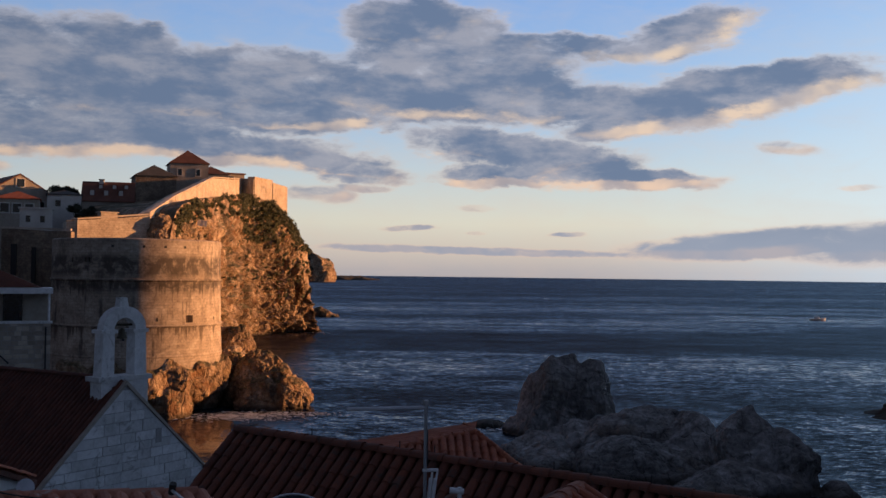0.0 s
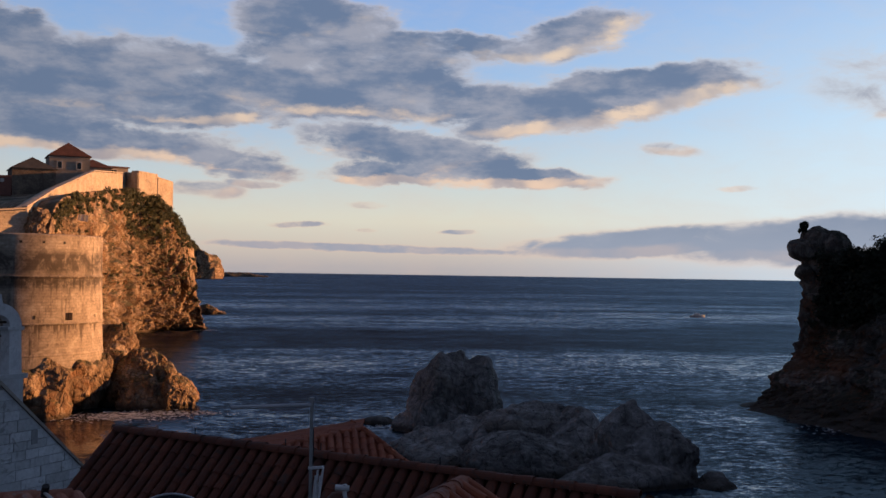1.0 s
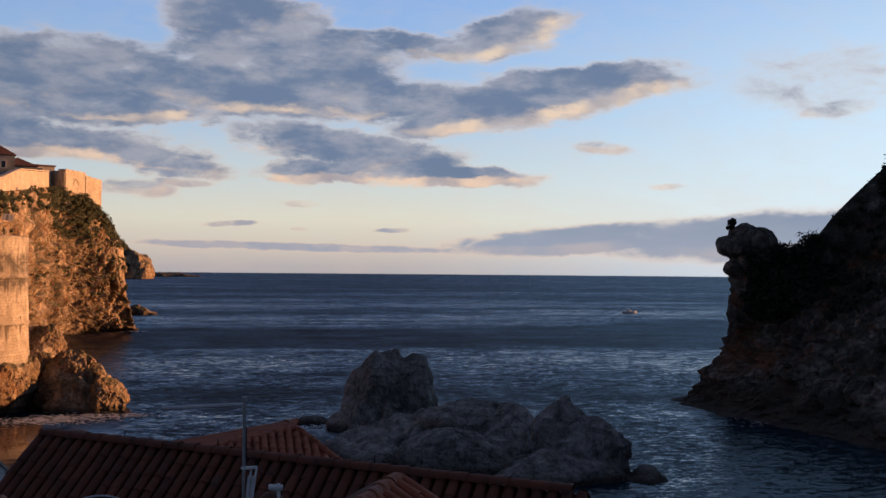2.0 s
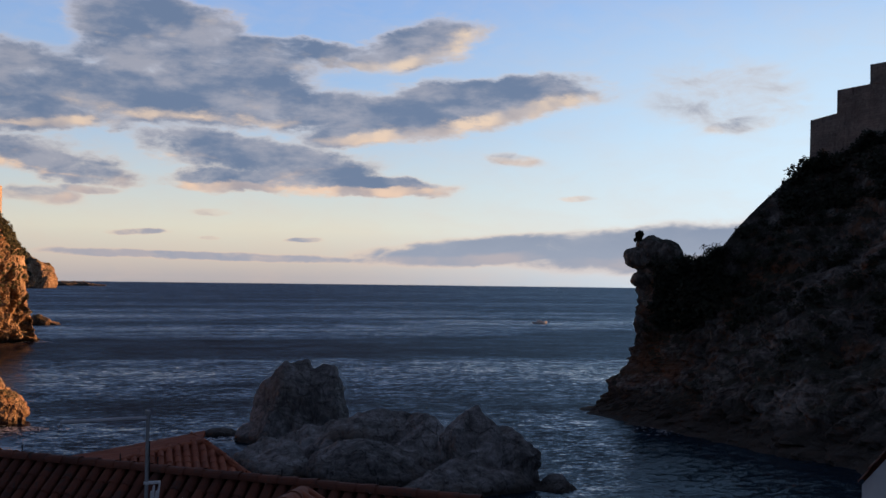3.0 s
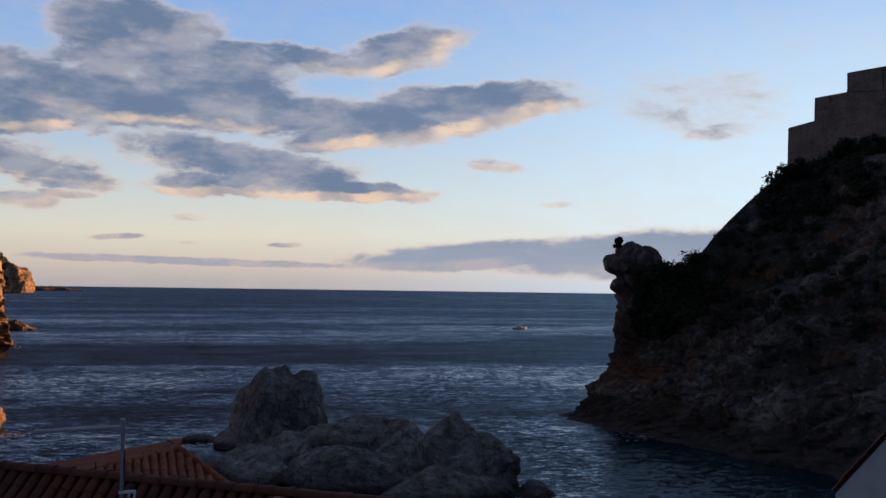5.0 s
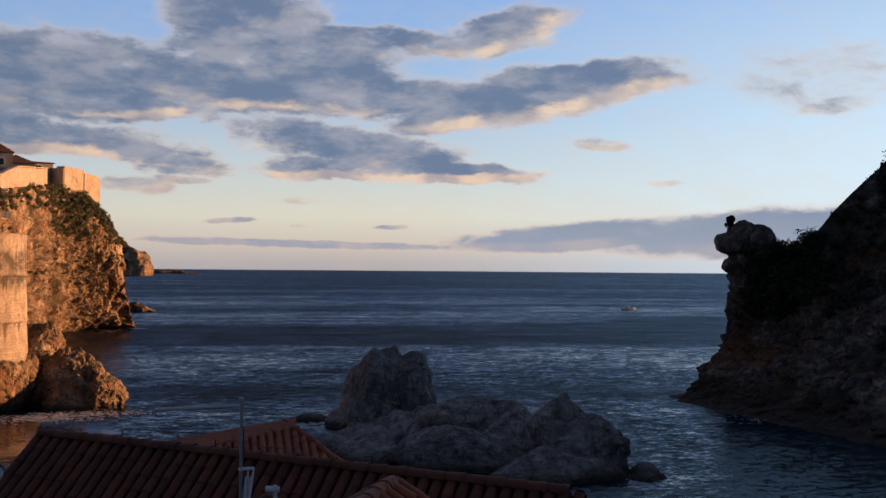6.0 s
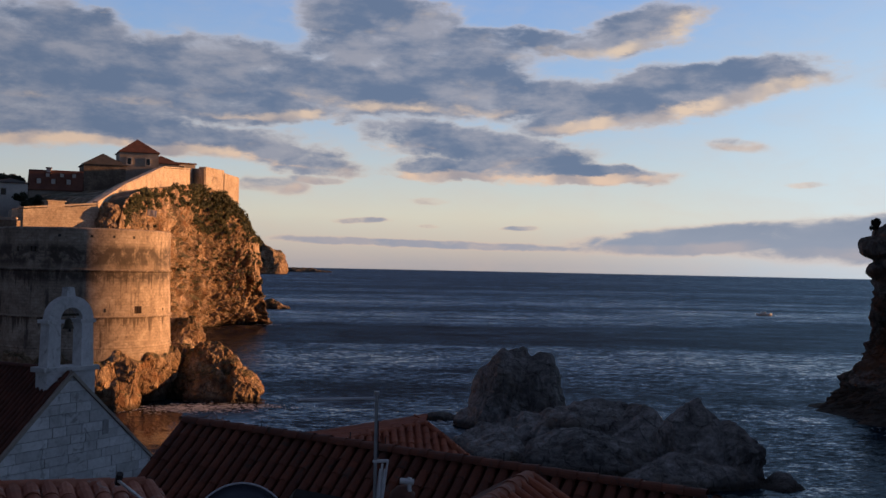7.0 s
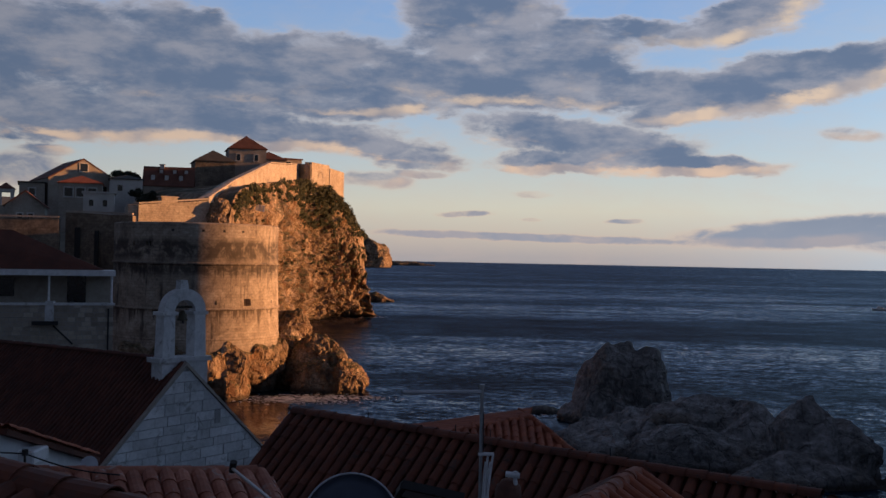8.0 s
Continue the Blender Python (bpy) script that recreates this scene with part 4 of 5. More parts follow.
house("house", (-89.0, 218.0), 142, 14.6, 16, 22, 33.2, "gable", 4.4, "large plastered gable house with one attic window", M_HOUSE, M_ROOF_FAR, [(0.0, 35.0, 1.6, 1.7), (-4.2, 30.4, 1.1, 1.6), (4.4, 30.4, 1.1, 1.6)], over=0.1)
house("house", (-97.5, 212.0), 155, 5.0, 10, 20, 32.0, "flat", 0.2, "narrow shaded annex beside the gable house", M_HOUSE, M_DARK_ROOF, [(0, 29.5, 1.2, 1.4)])
house("house", (-81.8, 199.0), 160, 8.0, 8, 20, 31.2, "hip", 1.8, "loggia house with bright orange tile roof", M_HOUSE, M_TILE_RED, [(-2.2, 28.6, 1.5, 1.7), (0.0, 28.6, 1.5, 1.7), (2.2, 28.6, 1.5, 1.7)])
house("house", (-73.2, 186.5), 160, 5.4, 5, 18, 28.6, "flat", 0.2, "white cubic house with flat roof", M_HOUSE_PALE, M_HOUSE_PALE, [(-1.3, 26.2, 0.8, 1.2), (1.1, 26.2, 0.8, 1.2)])
house("house", (-77.5, 212.0), 160, 6.6, 7, 20, 33.0, "hip", 1.2, "pale house in front of an evergreen tree", M_HOUSE_PALE, M_DARK_ROOF, [(-1.2, 30.6, 1.0, 1.3)])
house("house", (-79.5, 170.5), 160, 6.2, 7, 16, 25.4, "gable", 2.4, "small gabled house with two dark windows", M_HOUSE, M_ROOF_FAR, [(-0.8, 22.6, 0.8, 1.5), (0.9, 22.6, 0.8, 1.5)])


def build_belfry():
    x, y = -96.3, 198.2
    t = thing("bell_tower", (x, y, 20), "small open stone bell tower with red pyramid roof", "tower")
    m = pose(x, y, 0, 0, 0, 25)
    part("shaft", box(m @ pose(0, 0, 18), 3.0, 3.0, 8.6), M_HOUSE, t)
    for sx in (-1.15, 1.15):
        for sy in (-1.15, 1.15):
            part("pier", box(m @ pose(sx, sy, 26.6), 0.7, 0.7, 2.6), M_HOUSE_PALE, t)
    part("lintel", box(m @ pose(0, 0, 29.2), 3.2, 3.2, 0.6), M_HOUSE_PALE, t)
    bm = bm_new()
    bmesh.ops.create_cone(bm, cap_ends=True, segments=4, radius1=2.5, radius2=0.05, depth=1.3, matrix=m @ pose(0, 0, 30.45, 0, 0, 45))
    part("roof", bm, M_ROOF_FAR, t)


build_belfry()


# ---- fortress on the headland ----
def build_fortress():
    t = thing("fortress", (92, 118, 34), "stepped grey stone fortress on the headland, in shade", "fortress")
    pts = [Vector((89.7, 133.2, 0)), Vector((91.5, 129.4, 0)), Vector((93.2, 124.4, 0)), Vector((102.5, 99.5, 0)), Vector((110, 80, 0))]
    levels = [(42.2, 42.8), (46.1, 46.2), (46.2, 43.4), (43.4, 43.0)]
    for a, b, (za, zb) in zip(pts, pts[1:], levels):
        d = (b - a).normalized()
        n = Vector((-d.y, d.x, 0))
        bm = bm_new()
        foot = -n * 0.5
        lo = [bm.verts.new(p) for p in (a + foot + Vector((0, 0, 30)), b + foot + Vector((0, 0, 30)), b + n * 12 + Vector((0, 0, 30)), a + n * 12 + Vector((0, 0, 30)))]
        hi = [bm.verts.new(p) for p in (a + Vector((0, 0, za)), b + Vector((0, 0, zb)), b + n * 12 + Vector((0, 0, zb)), a + n * 12 + Vector((0, 0, za)))]
        bm.faces.new(lo)
        bm.faces.new(hi[::-1])
        for i in range(4):
            bm.faces.new((lo[i], lo[(i + 1) % 4], hi[(i + 1) % 4], hi[i]))
        bmesh.ops.recalc_face_normals(bm, faces=bm.faces)
        part("rampart", bm, M_FORT, t)
    # thin upper parapet with one embrasure that shows the sky
    a, b = pts[2], pts[3]
    d = (b - a).normalized()
    n = Vector((-d.y, d.x, 0))
    up = lambda p, z: p + Vector((0, 0, z))
    s0, s1 = 6.1, 7.1
    for f0, f1, z0, z1 in ((0.0, s0, 43.5, 48.9), (s1, 24.0, 42.5, 49.0), (s0, s1, 43.5, 45.95), (s0, s1, 46.85, 49.0)):
        p, q = a + d * f0, a + d * f1
        part("parapet", prism([up(p, z0), up(q, z0), up(q, z1 - (f1 > 20) * 0.3), up(p, z1)], n * 0.9), M_FORT, t)
    part("string_course", prism([up(a - n * 0.12, 46.2), up(b - n * 0.12, 43.3), up(b - n * 0.12, 43.55), up(a - n * 0.12, 46.45)], n * 0.3), M_FORT, t)


build_fortress()


# ---- vegetation ----
def shrubs_on(name, base, top, steep, amp, size, seed, spots, mat, label, rng):
    bm = bm_new()
    for u0, u1, v0, v1, count, big in spots:
        for _ in range(count):
            u, v = rng.uniform(u0, u1), rng.uniform(v0, v1)
            p, out = cliff_point(base, top, steep, amp, size, seed, u, v)
            s = big * rng.uniform(0.5, 1.3)
            leaf_cloud(bm, p + out * s * 0.2 + Vector((0, 0, s * 0.25)), (s, s, s * 0.7), int(44 + 34 * s), 0.2 + 0.05 * s, rng)
    c = smooth_row(top, (spots[0][0] + spots[0][1]) / 2)
    return solid(name, bm, mat, c, label, "shrubs", kind="stuff")


rng = random.Random(7)
shrubs_on("shrubs", CITY_BASE, CITY_TOP, CITY_STEEP, 3.6, 10.0, 2.0,
          [(0.34, 0.60, 0.88, 1.0, 170, 1.2), (0.34, 0.50, 0.70, 0.97, 110, 1.4), (0.54, 0.78, 0.93, 1.0, 60, 1.0), (0.06, 0.34, 0.88, 1.0, 120, 1.1), (0.1, 0.72, 0.35, 0.92, 170, 0.75)],
          M_LEAF, "dry green scrub along the cliff top", rng)
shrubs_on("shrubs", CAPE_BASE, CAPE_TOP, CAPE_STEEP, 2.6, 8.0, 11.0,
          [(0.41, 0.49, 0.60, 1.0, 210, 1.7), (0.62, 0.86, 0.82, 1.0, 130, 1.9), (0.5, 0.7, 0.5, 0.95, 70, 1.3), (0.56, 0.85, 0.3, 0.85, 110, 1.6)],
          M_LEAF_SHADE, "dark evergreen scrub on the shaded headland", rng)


def fortress_scrub():
    r = random.Random(17)
    bm = bm_new()
    row = [(88.4, 131.6, 34.6), (91.4, 127.0, 36.8), (93.2, 122.4, 37.8), (94.8, 117.4, 37.4), (95.2, 112.4, 36.0), (98, 104, 36.6)]
    for k in range(80):
        p = smooth_row(row, r.random())
        s = r.uniform(0.7, 1.5)
        leaf_cloud(bm, p + Vector((r.uniform(-1.4, 0.0), r.uniform(-1.6, 0.4), r.uniform(-0.8, 1.3))), (s, s, s * 0.8), int(90 + 60 * s), 0.24, r)
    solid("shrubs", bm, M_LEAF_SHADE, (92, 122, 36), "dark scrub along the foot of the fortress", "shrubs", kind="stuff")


fortress_scrub()


def small_tree(name, foot, height, spread, mat, label, rng, leaves=420):
    t = thing(name, foot, label, "tree")
    f = Vector(foot)
    bm = add_tube(bm_new(), f, f + Vector((0.15, 0, height * 0.6)), 0.14, 7, 0.07)
    part("trunk", bm, M_BARK, t)
    crown = bm_new()
    for k in range(11):
        a = k * 2.4 + rng.uniform(-0.4, 0.4)
        reach = spread * rng.uniform(0.3, 0.95)
        tip = f + Vector((math.cos(a) * reach, math.sin(a) * reach, height * rng.uniform(0.45, 0.88)))
        part("limb", add_tube(bm_new(), f + Vector((0.05, 0, height * rng.uniform(0.2, 0.5))), tip, 0.05, 5, 0.02), M_BARK, t)
        leaf_cloud(crown, tip, (spread * 0.42, spread * 0.42, height * 0.15), leaves // 11, 0.16 + 0.03 * spread, rng)
    part("crown", crown, mat, t)
    return t


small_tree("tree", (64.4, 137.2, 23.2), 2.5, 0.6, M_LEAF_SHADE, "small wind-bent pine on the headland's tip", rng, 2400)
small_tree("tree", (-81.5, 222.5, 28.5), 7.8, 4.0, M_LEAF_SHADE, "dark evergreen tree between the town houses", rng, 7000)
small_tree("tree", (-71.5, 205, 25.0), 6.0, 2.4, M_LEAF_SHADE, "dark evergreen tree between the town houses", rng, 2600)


# ---- foam and boat ----
def build_foam():
    bm = bm_new()
    r = random.Random(3)
    for cx, cy, sx, sy, n in ((-25.5, 128.6, 6.4, 3.4, 900), (-20, 131.5, 6.5, 2.4, 420), (-36, 305, 5, 2, 60), (58, 117, 2, 4, 60), (6, 120, 4, 1.5, 80)):
        for _ in range(n):
            p = Vector((cx + r.gauss(0, 0.5) * sx, cy + r.gauss(0, 0.5) * sy, 0.04 + abs(r.gauss(0, 0.03))))
            k = r.uniform(0.03, 0.17)
            ring = [bm.verts.new(p + Vector((math.cos(a) * k * 2.2 * r.uniform(0.6, 1.2), math.sin(a) * k * 0.8, r.uniform(-0.02, 0.03)))) for a in (0, 1.2, 2.4, 3.6, 4.9)]
            bm.faces.new(ring)
    solid("foam", bm, M_FOAM, (-25, 130, 0), "white surf foam breaking round the rocks", "foam", kind="stuff")


build_foam()


def build_boat():
    x, y = 156, 432
    t = thing("motor_boat", (x, y, 0), "small white motor boat out on the sea", "boat")
    bm = bm_new()
    ribs = []
    for k, (s, w, h) in enumerate(((-3.2, 1.0, 0.8), (-1.5, 1.15, 0.8), (0.5, 1.15, 0.85), (2.0, 0.8, 0.95), (3.3, 0.06, 1.15))):
        ribs.append([bm.verts.new((x + s, y + q * w, z)) for q, z in ((-1, h), (-0.75, 0.1), (0, -0.3), (0.75, 0.1), (1, h))])
    for a, b in zip(ribs, ribs[1:]):
        for k in range(4):
            bm.faces.new((a[k], b[k], b[k + 1], a[k + 1]))
        bm.faces.new((a[4], b[4], b[0], a[0]))
    bm.faces.new(ribs[0])
    bmesh.ops.recalc_face_normals(bm, faces=bm.faces)
    part("hull", bm, M_WHITE, t)
    part("cabin", box(pose(x - 0.4, y, 0.8), 1.8, 1.4, 0.9, 0.15), M_WHITE, t)
    part("windscreen", box(pose(x + 0.55, y, 1.2), 0.12, 1.2, 0.4), M_GLASS, t)


build_boat()


# ---- near roofs ----
def tile_mesh(name, length, r1, r2, mat, seg=6):
    """One barrel tile, arched over the x axis, running from 0 to length."""
    bm = bm_new()
    rows = []
    for x, r in ((0.0, r1), (length, r2)):
        for rr in (r, r - 0.016):
            rows.append([bm.verts.new((x, math.cos(math.pi * k / seg) * rr, math.sin(math.pi * k / seg) * rr * 0.85)) for k in range(seg + 1)])
    o0, i0, o1, i1 = rows
    for k in range(seg):
        bm.faces.new((o0[k], o1[k], o1[k + 1], o0[k + 1]))
        bm.faces.new((o0[k], o0[k + 1], i0[k + 1], i0[k]))
        bm.faces.new((o1[k + 1], o1[k], i1[k], i1[k + 1]))
    bmesh.ops.recalc_face_normals(bm, faces=bm.faces)
    me = bpy.data.meshes.new(name)
    bm.to_mesh(me)
    bm.free()
    me.materials.append(mat)
    return me


def tiled_slope(parent, ridge_a, ridge_b, down, slope_len, mat, spacing, course, radius, near=0, rng=None, name="tile", keep=None, board=True, deck=None):
    """Lays barrel tiles on a slope: ridge from a to b, falling along the unit vector down. The first `near` are objects of their own."""
    a, b, down = Vector(ridge_a), Vector(ridge_b), Vector(down).normalized()
    along = (b - a).normalized()
    up = along.cross(down)
    if up.z < 0:
        up = -up
    me = tile_mesh(name, course * 1.12, radius, radius * 1.14, mat)
    o = where(parent)
    cols, rows = int((b - a).length / spacing), int(slope_len / course)
    places = []
    for i in range(cols + 1):
        for j in range(rows):
            p = a + along * (i * spacing) + down * (j * course) + up * (0.012 * ((i * 7 + j * 3) % 4) / 3 + 0.02)
            if keep and not keep(i / max(1, cols), (j + 0.5) / rows):
                continue
            places.append((p, rng.uniform(-2.2, 2.2), rng.uniform(-1.5, 1.5)))
    places.sort(key=lambda q: (q[0] - Vector((0, 0, 18))).length)
    rest_v, rest_f = [], []
    flat = [v.co.copy() for v in me.vertices]
    polys = [tuple(f.vertices) for f in me.polygons]
    for k, (p, yaw, tip) in enumerate(places):
        m = Matrix((down, up.cross(down), up)).transposed().to_4x4()
        m = Matrix.Translation(p) @ m @ pose(0, 0, 0, 0, tip, yaw)
        if k < near:
            ob = new(name, me)
            ob.parent = parent
            ob.matrix_basis = Matrix.Translation(-o) @ m
        else:
            base = len(rest_v)
            rest_v.extend(m @ c - o for c in flat)
            rest_f.extend(tuple(base + q for q in f) for f in polys)
    if rest_v:
        rm = bpy.data.meshes.new("tiles")
        rm.from_pydata(rest_v, [], rest_f)
        rm.materials.append(mat)
        ob = new("tiles", rm)
        ob.parent = parent
        tagged(ob, kind="stuff")
    if board:
        bm = prism([a - up * 0.03, b - up * 0.03, b + down * slope_len - up * 0.03, a + down * slope_len - up * 0.03], -up * 0.14)
        part("deck", bm, deck or M_TILE_DARK, parent)
    return along, down, up


def ridge_caps(parent, a, b, mat, radius=0.13, length=0.42, name="ridge_tile", rng=None):
    a, b = Vector(a), Vector(b)
    d = (b - a).normalized()
    me = tile_mesh(name, length * 1.1, radius, radius * 1.15, mat, 8)
    n = int((b - a).length / length)
    side = Vector((0, 0, 1)).cross(d).normalized()
    up = d.cross(side)
    o = where(parent)
    for i in range(n):
        m = Matrix((d, side, up)).transposed().to_4x4()
        ob = new(name, me)
        ob.parent = parent
        ob.matrix_basis = Matrix.Translation(a + d * i * length - o) @ m @ pose(0, 0, 0, 0, rng.uniform(-2, 1), rng.uniform(-2, 2))


rng = random.Random(12)
RIDGE_L, RIDGE_R = Vector((-5.0, 26.0, 14.05)), Vector((6.1, 19.5, 13.75))


def build_main_roof():
    t = thing("tiled_house", (0, 19, 6.2), "near house with sagging dark red barrel-tile roof in shade", "house")
    along = (RIDGE_R - RIDGE_L).normalized()
    flat = Vector((along.y, -along.x, 0)).normalized()
    front = (flat + Vector((0, 0, -0.78))).normalized()
    tiled_slope(t, RIDGE_L, RIDGE_R, front, 6.4, M_TILE, 0.285, 0.40, 0.105, 300, rng)
    back = (-flat + Vector((0, 0, -0.6))).normalized()
    tiled_slope(t, RIDGE_L, RIDGE_R, back, 4.5, M_TILE, 0.285, 0.40, 0.105, 0, rng)
    ridge_caps(t, RIDGE_L + Vector((0, 0, 0.05)), RIDGE_R + Vector((0, 0, 0.05)), M_TILE, 0.15, 0.42, rng=rng)
    # walls below the eaves
    f2, b2 = RIDGE_L + front * 6.0, RIDGE_L + back * 4.2
    f3, b3 = RIDGE_R + front * 6.0, RIDGE_R + back * 4.2
    bm = bm_new()
    lo = lambda p: Vector((p.x, p.y, 5.5))
    dz = Vector((0, 0, -0.35))
    ring = [[lo(f2), f2 + dz, RIDGE_L + dz, b2 + dz, lo(b2)], [lo(f3), f3 + dz, RIDGE_R + dz, b3 + dz, lo(b3)]]
    vs = [[bm.verts.new(p) for p in r] for r in ring]
    bm.faces.new(vs[0])
    bm.faces.new(vs[1][::-1])
    for k in range(4):
        bm.faces.new((vs[0][k], vs[0][k + 1], vs[1][k + 1], vs[1][k]))
    bmesh.ops.recalc_face_normals(bm, faces=bm.faces)
    part("wall", bm, M_PLASTER, t)
    for f in (0.18, 0.37, 0.44, 0.66, 0.82):
        p = RIDGE_L.lerp(RIDGE_R, f)
        part("ridge_pin", tube(p, p + Vector((0, 0, 0.34)), 0.012, 5), M_BLACK, t)


build_main_roof()


def build_back_roof():
    t = thing("tiled_house", (1, 34, 6.2), "house with brighter orange barrel-tile hip roof", "house")
    peak = Vector((1.12, 34.4, 12.85))
    far = Vector((0.2, 38.0, 12.5))
    # the hip end towards the camera and the two long sides
    e0, e1 = Vector((-6.53, 29.79, 11.87)), Vector((3.52, 30.29, 11.49))
    e2, e3 = Vector((2.6, 38.5, 10.9)), Vector((-6.0, 39.5, 11.1))
    for corner_a, corner_b, top_a, top_b in ((e0, e1, peak, peak), (e1, e2, peak, far), (e3, e0, far, peak)):
        mid = (corner_a + corner_b) / 2
        n = (corner_b - corner_a).cross(peak - corner_a).normalized()
        if n.z < 0:
            n = -n
        along = (corner_b - corner_a).normalized()
        down = n.cross(along).normalized()
        if down.z > 0:
            down = -down
        height = (peak - mid).dot(-down)
        a = corner_a - down * height
        b = corner_b - down * height
        width = (b - a).length
        pa, pb = (top_a - a).dot(along) / width, (top_b - a).dot(along) / width
        lo_, hi_ = min(pa, pb), max(pa, pb)
        inside = lambda x, y, p=lo_, q=hi_: p * (1 - y) <= x <= q + (1 - q) * y
        tiled_slope(t, a, b, down, height, M_TILE_RED, 0.26, 0.40, 0.095, 0, rng, keep=inside, board=False)
        bm = bm_new()
        vs = [corner_a, corner_b, top_b] if (top_a - top_b).length < 0.01 else [corner_a, corner_b, top_b, top_a]
        add_prism(bm, [v - n * 0.02 for v in vs], -n * 0.12)
        part("deck", bm, M_TILE_RED, t)
    for c in (e0, e1):
        ridge_caps(t, peak, c, M_TILE_RED, 0.12, 0.40, rng=rng)
    bm = bm_new()
    add_prism(bm, [Vector((p.x * 0.96, p.y, 5.5)) for p in (e0, e1, e2, e3)], (0, 0, 4.6))
    part("wall", bm, M_PLASTER, t)


build_back_roof()


def build_near_roof():
    t = thing("tiled_house", (-4, 11, 6.2), "low old roof of pale lichened barrel tiles", "house")
    a, b = Vector((-8.4, 10.6, 15.62)), Vector((-2.75, 13.25, 15.26))
    along = (b - a).normalized()
    down = (Vector((along.y, -along.x, 0)).normalized() + Vector((0, 0, -0.22))).normalized()
    tiled_slope(t, a, b, down, 3.4, M_TILE_PALE, 0.19, 0.34, 0.088, 300, rng, deck=M_TILE_PALE)
    ridge_caps(t, a, b, M_TILE_PALE, 0.11, 0.40, rng=rng)
    c, d = Vector((-5.2, 9.4, 16.2)), Vector((-2.2, 8.2, 15.85))
    ridge_caps(t, c, d, M_TILE, 0.17, 0.46, rng=rng)
    al = (d - c).normalized()
    dn = (Vector((al.y, -al.x, 0)).normalized() + Vector((0, 0, -0.35))).normalized()
    tiled_slope(t, c, d, dn, 2.2, M_TILE, 0.24, 0.36, 0.1, 60, rng)
    dn2 = (Vector((-al.y, al.x, 0)).normalized() + Vector((0, 0, -0.35))).normalized()
    tiled_slope(t, c, d, dn2, 1.6, M_TILE, 0.24, 0.36, 0.1, 30, rng)
    bm = bm_new()
    add_prism(bm, [(-9.5, 8.3, 5.5), (-2.4, 7.9, 5.5), (-1.9, 10.0, 5.5), (-2.9, 13.0, 5.5), (-8.6, 10.5, 5.5)], (0, 0, 9.3))
    part("wall", bm, M_PLASTER, t)
    pipe = part("pipe", tube((-2.98, 12.15, 15.54), (-1.95, 10.1, 15.58), 0.018, 7), M_METAL, t, "thin grey metal pipe")
    part("pipe_end", tube((-3.0, 12.2, 15.5), (-2.97, 12.15, 15.62), 0.04, 9), M_BLACK, pipe)
    return t


build_near_roof()


def build_dormer():
    t = thing("small_roof", (1.6, 12.6, 14.2), "small tiled roof end with rounded ridge tiles", "roof")
    a, b = Vector((1.75, 13.5, 15.36)), Vector((0.75, 11.6, 15.25))
    ridge_caps(t, a, b, M_TILE_PALE, 0.1, 0.3, rng=rng)
    al = (b - a).normalized()
    side = Vector((-al.y, al.x, 0)).normalized()
    for s in (1, -1):
        dn = (side * s + Vector((0, 0, -0.6))).normalized()
        tiled_slope(t, a, b, dn, 1.2, M_TILE_RED if s > 0 else M_TILE, 0.22, 0.34, 0.085, 20, rng)


build_dormer()


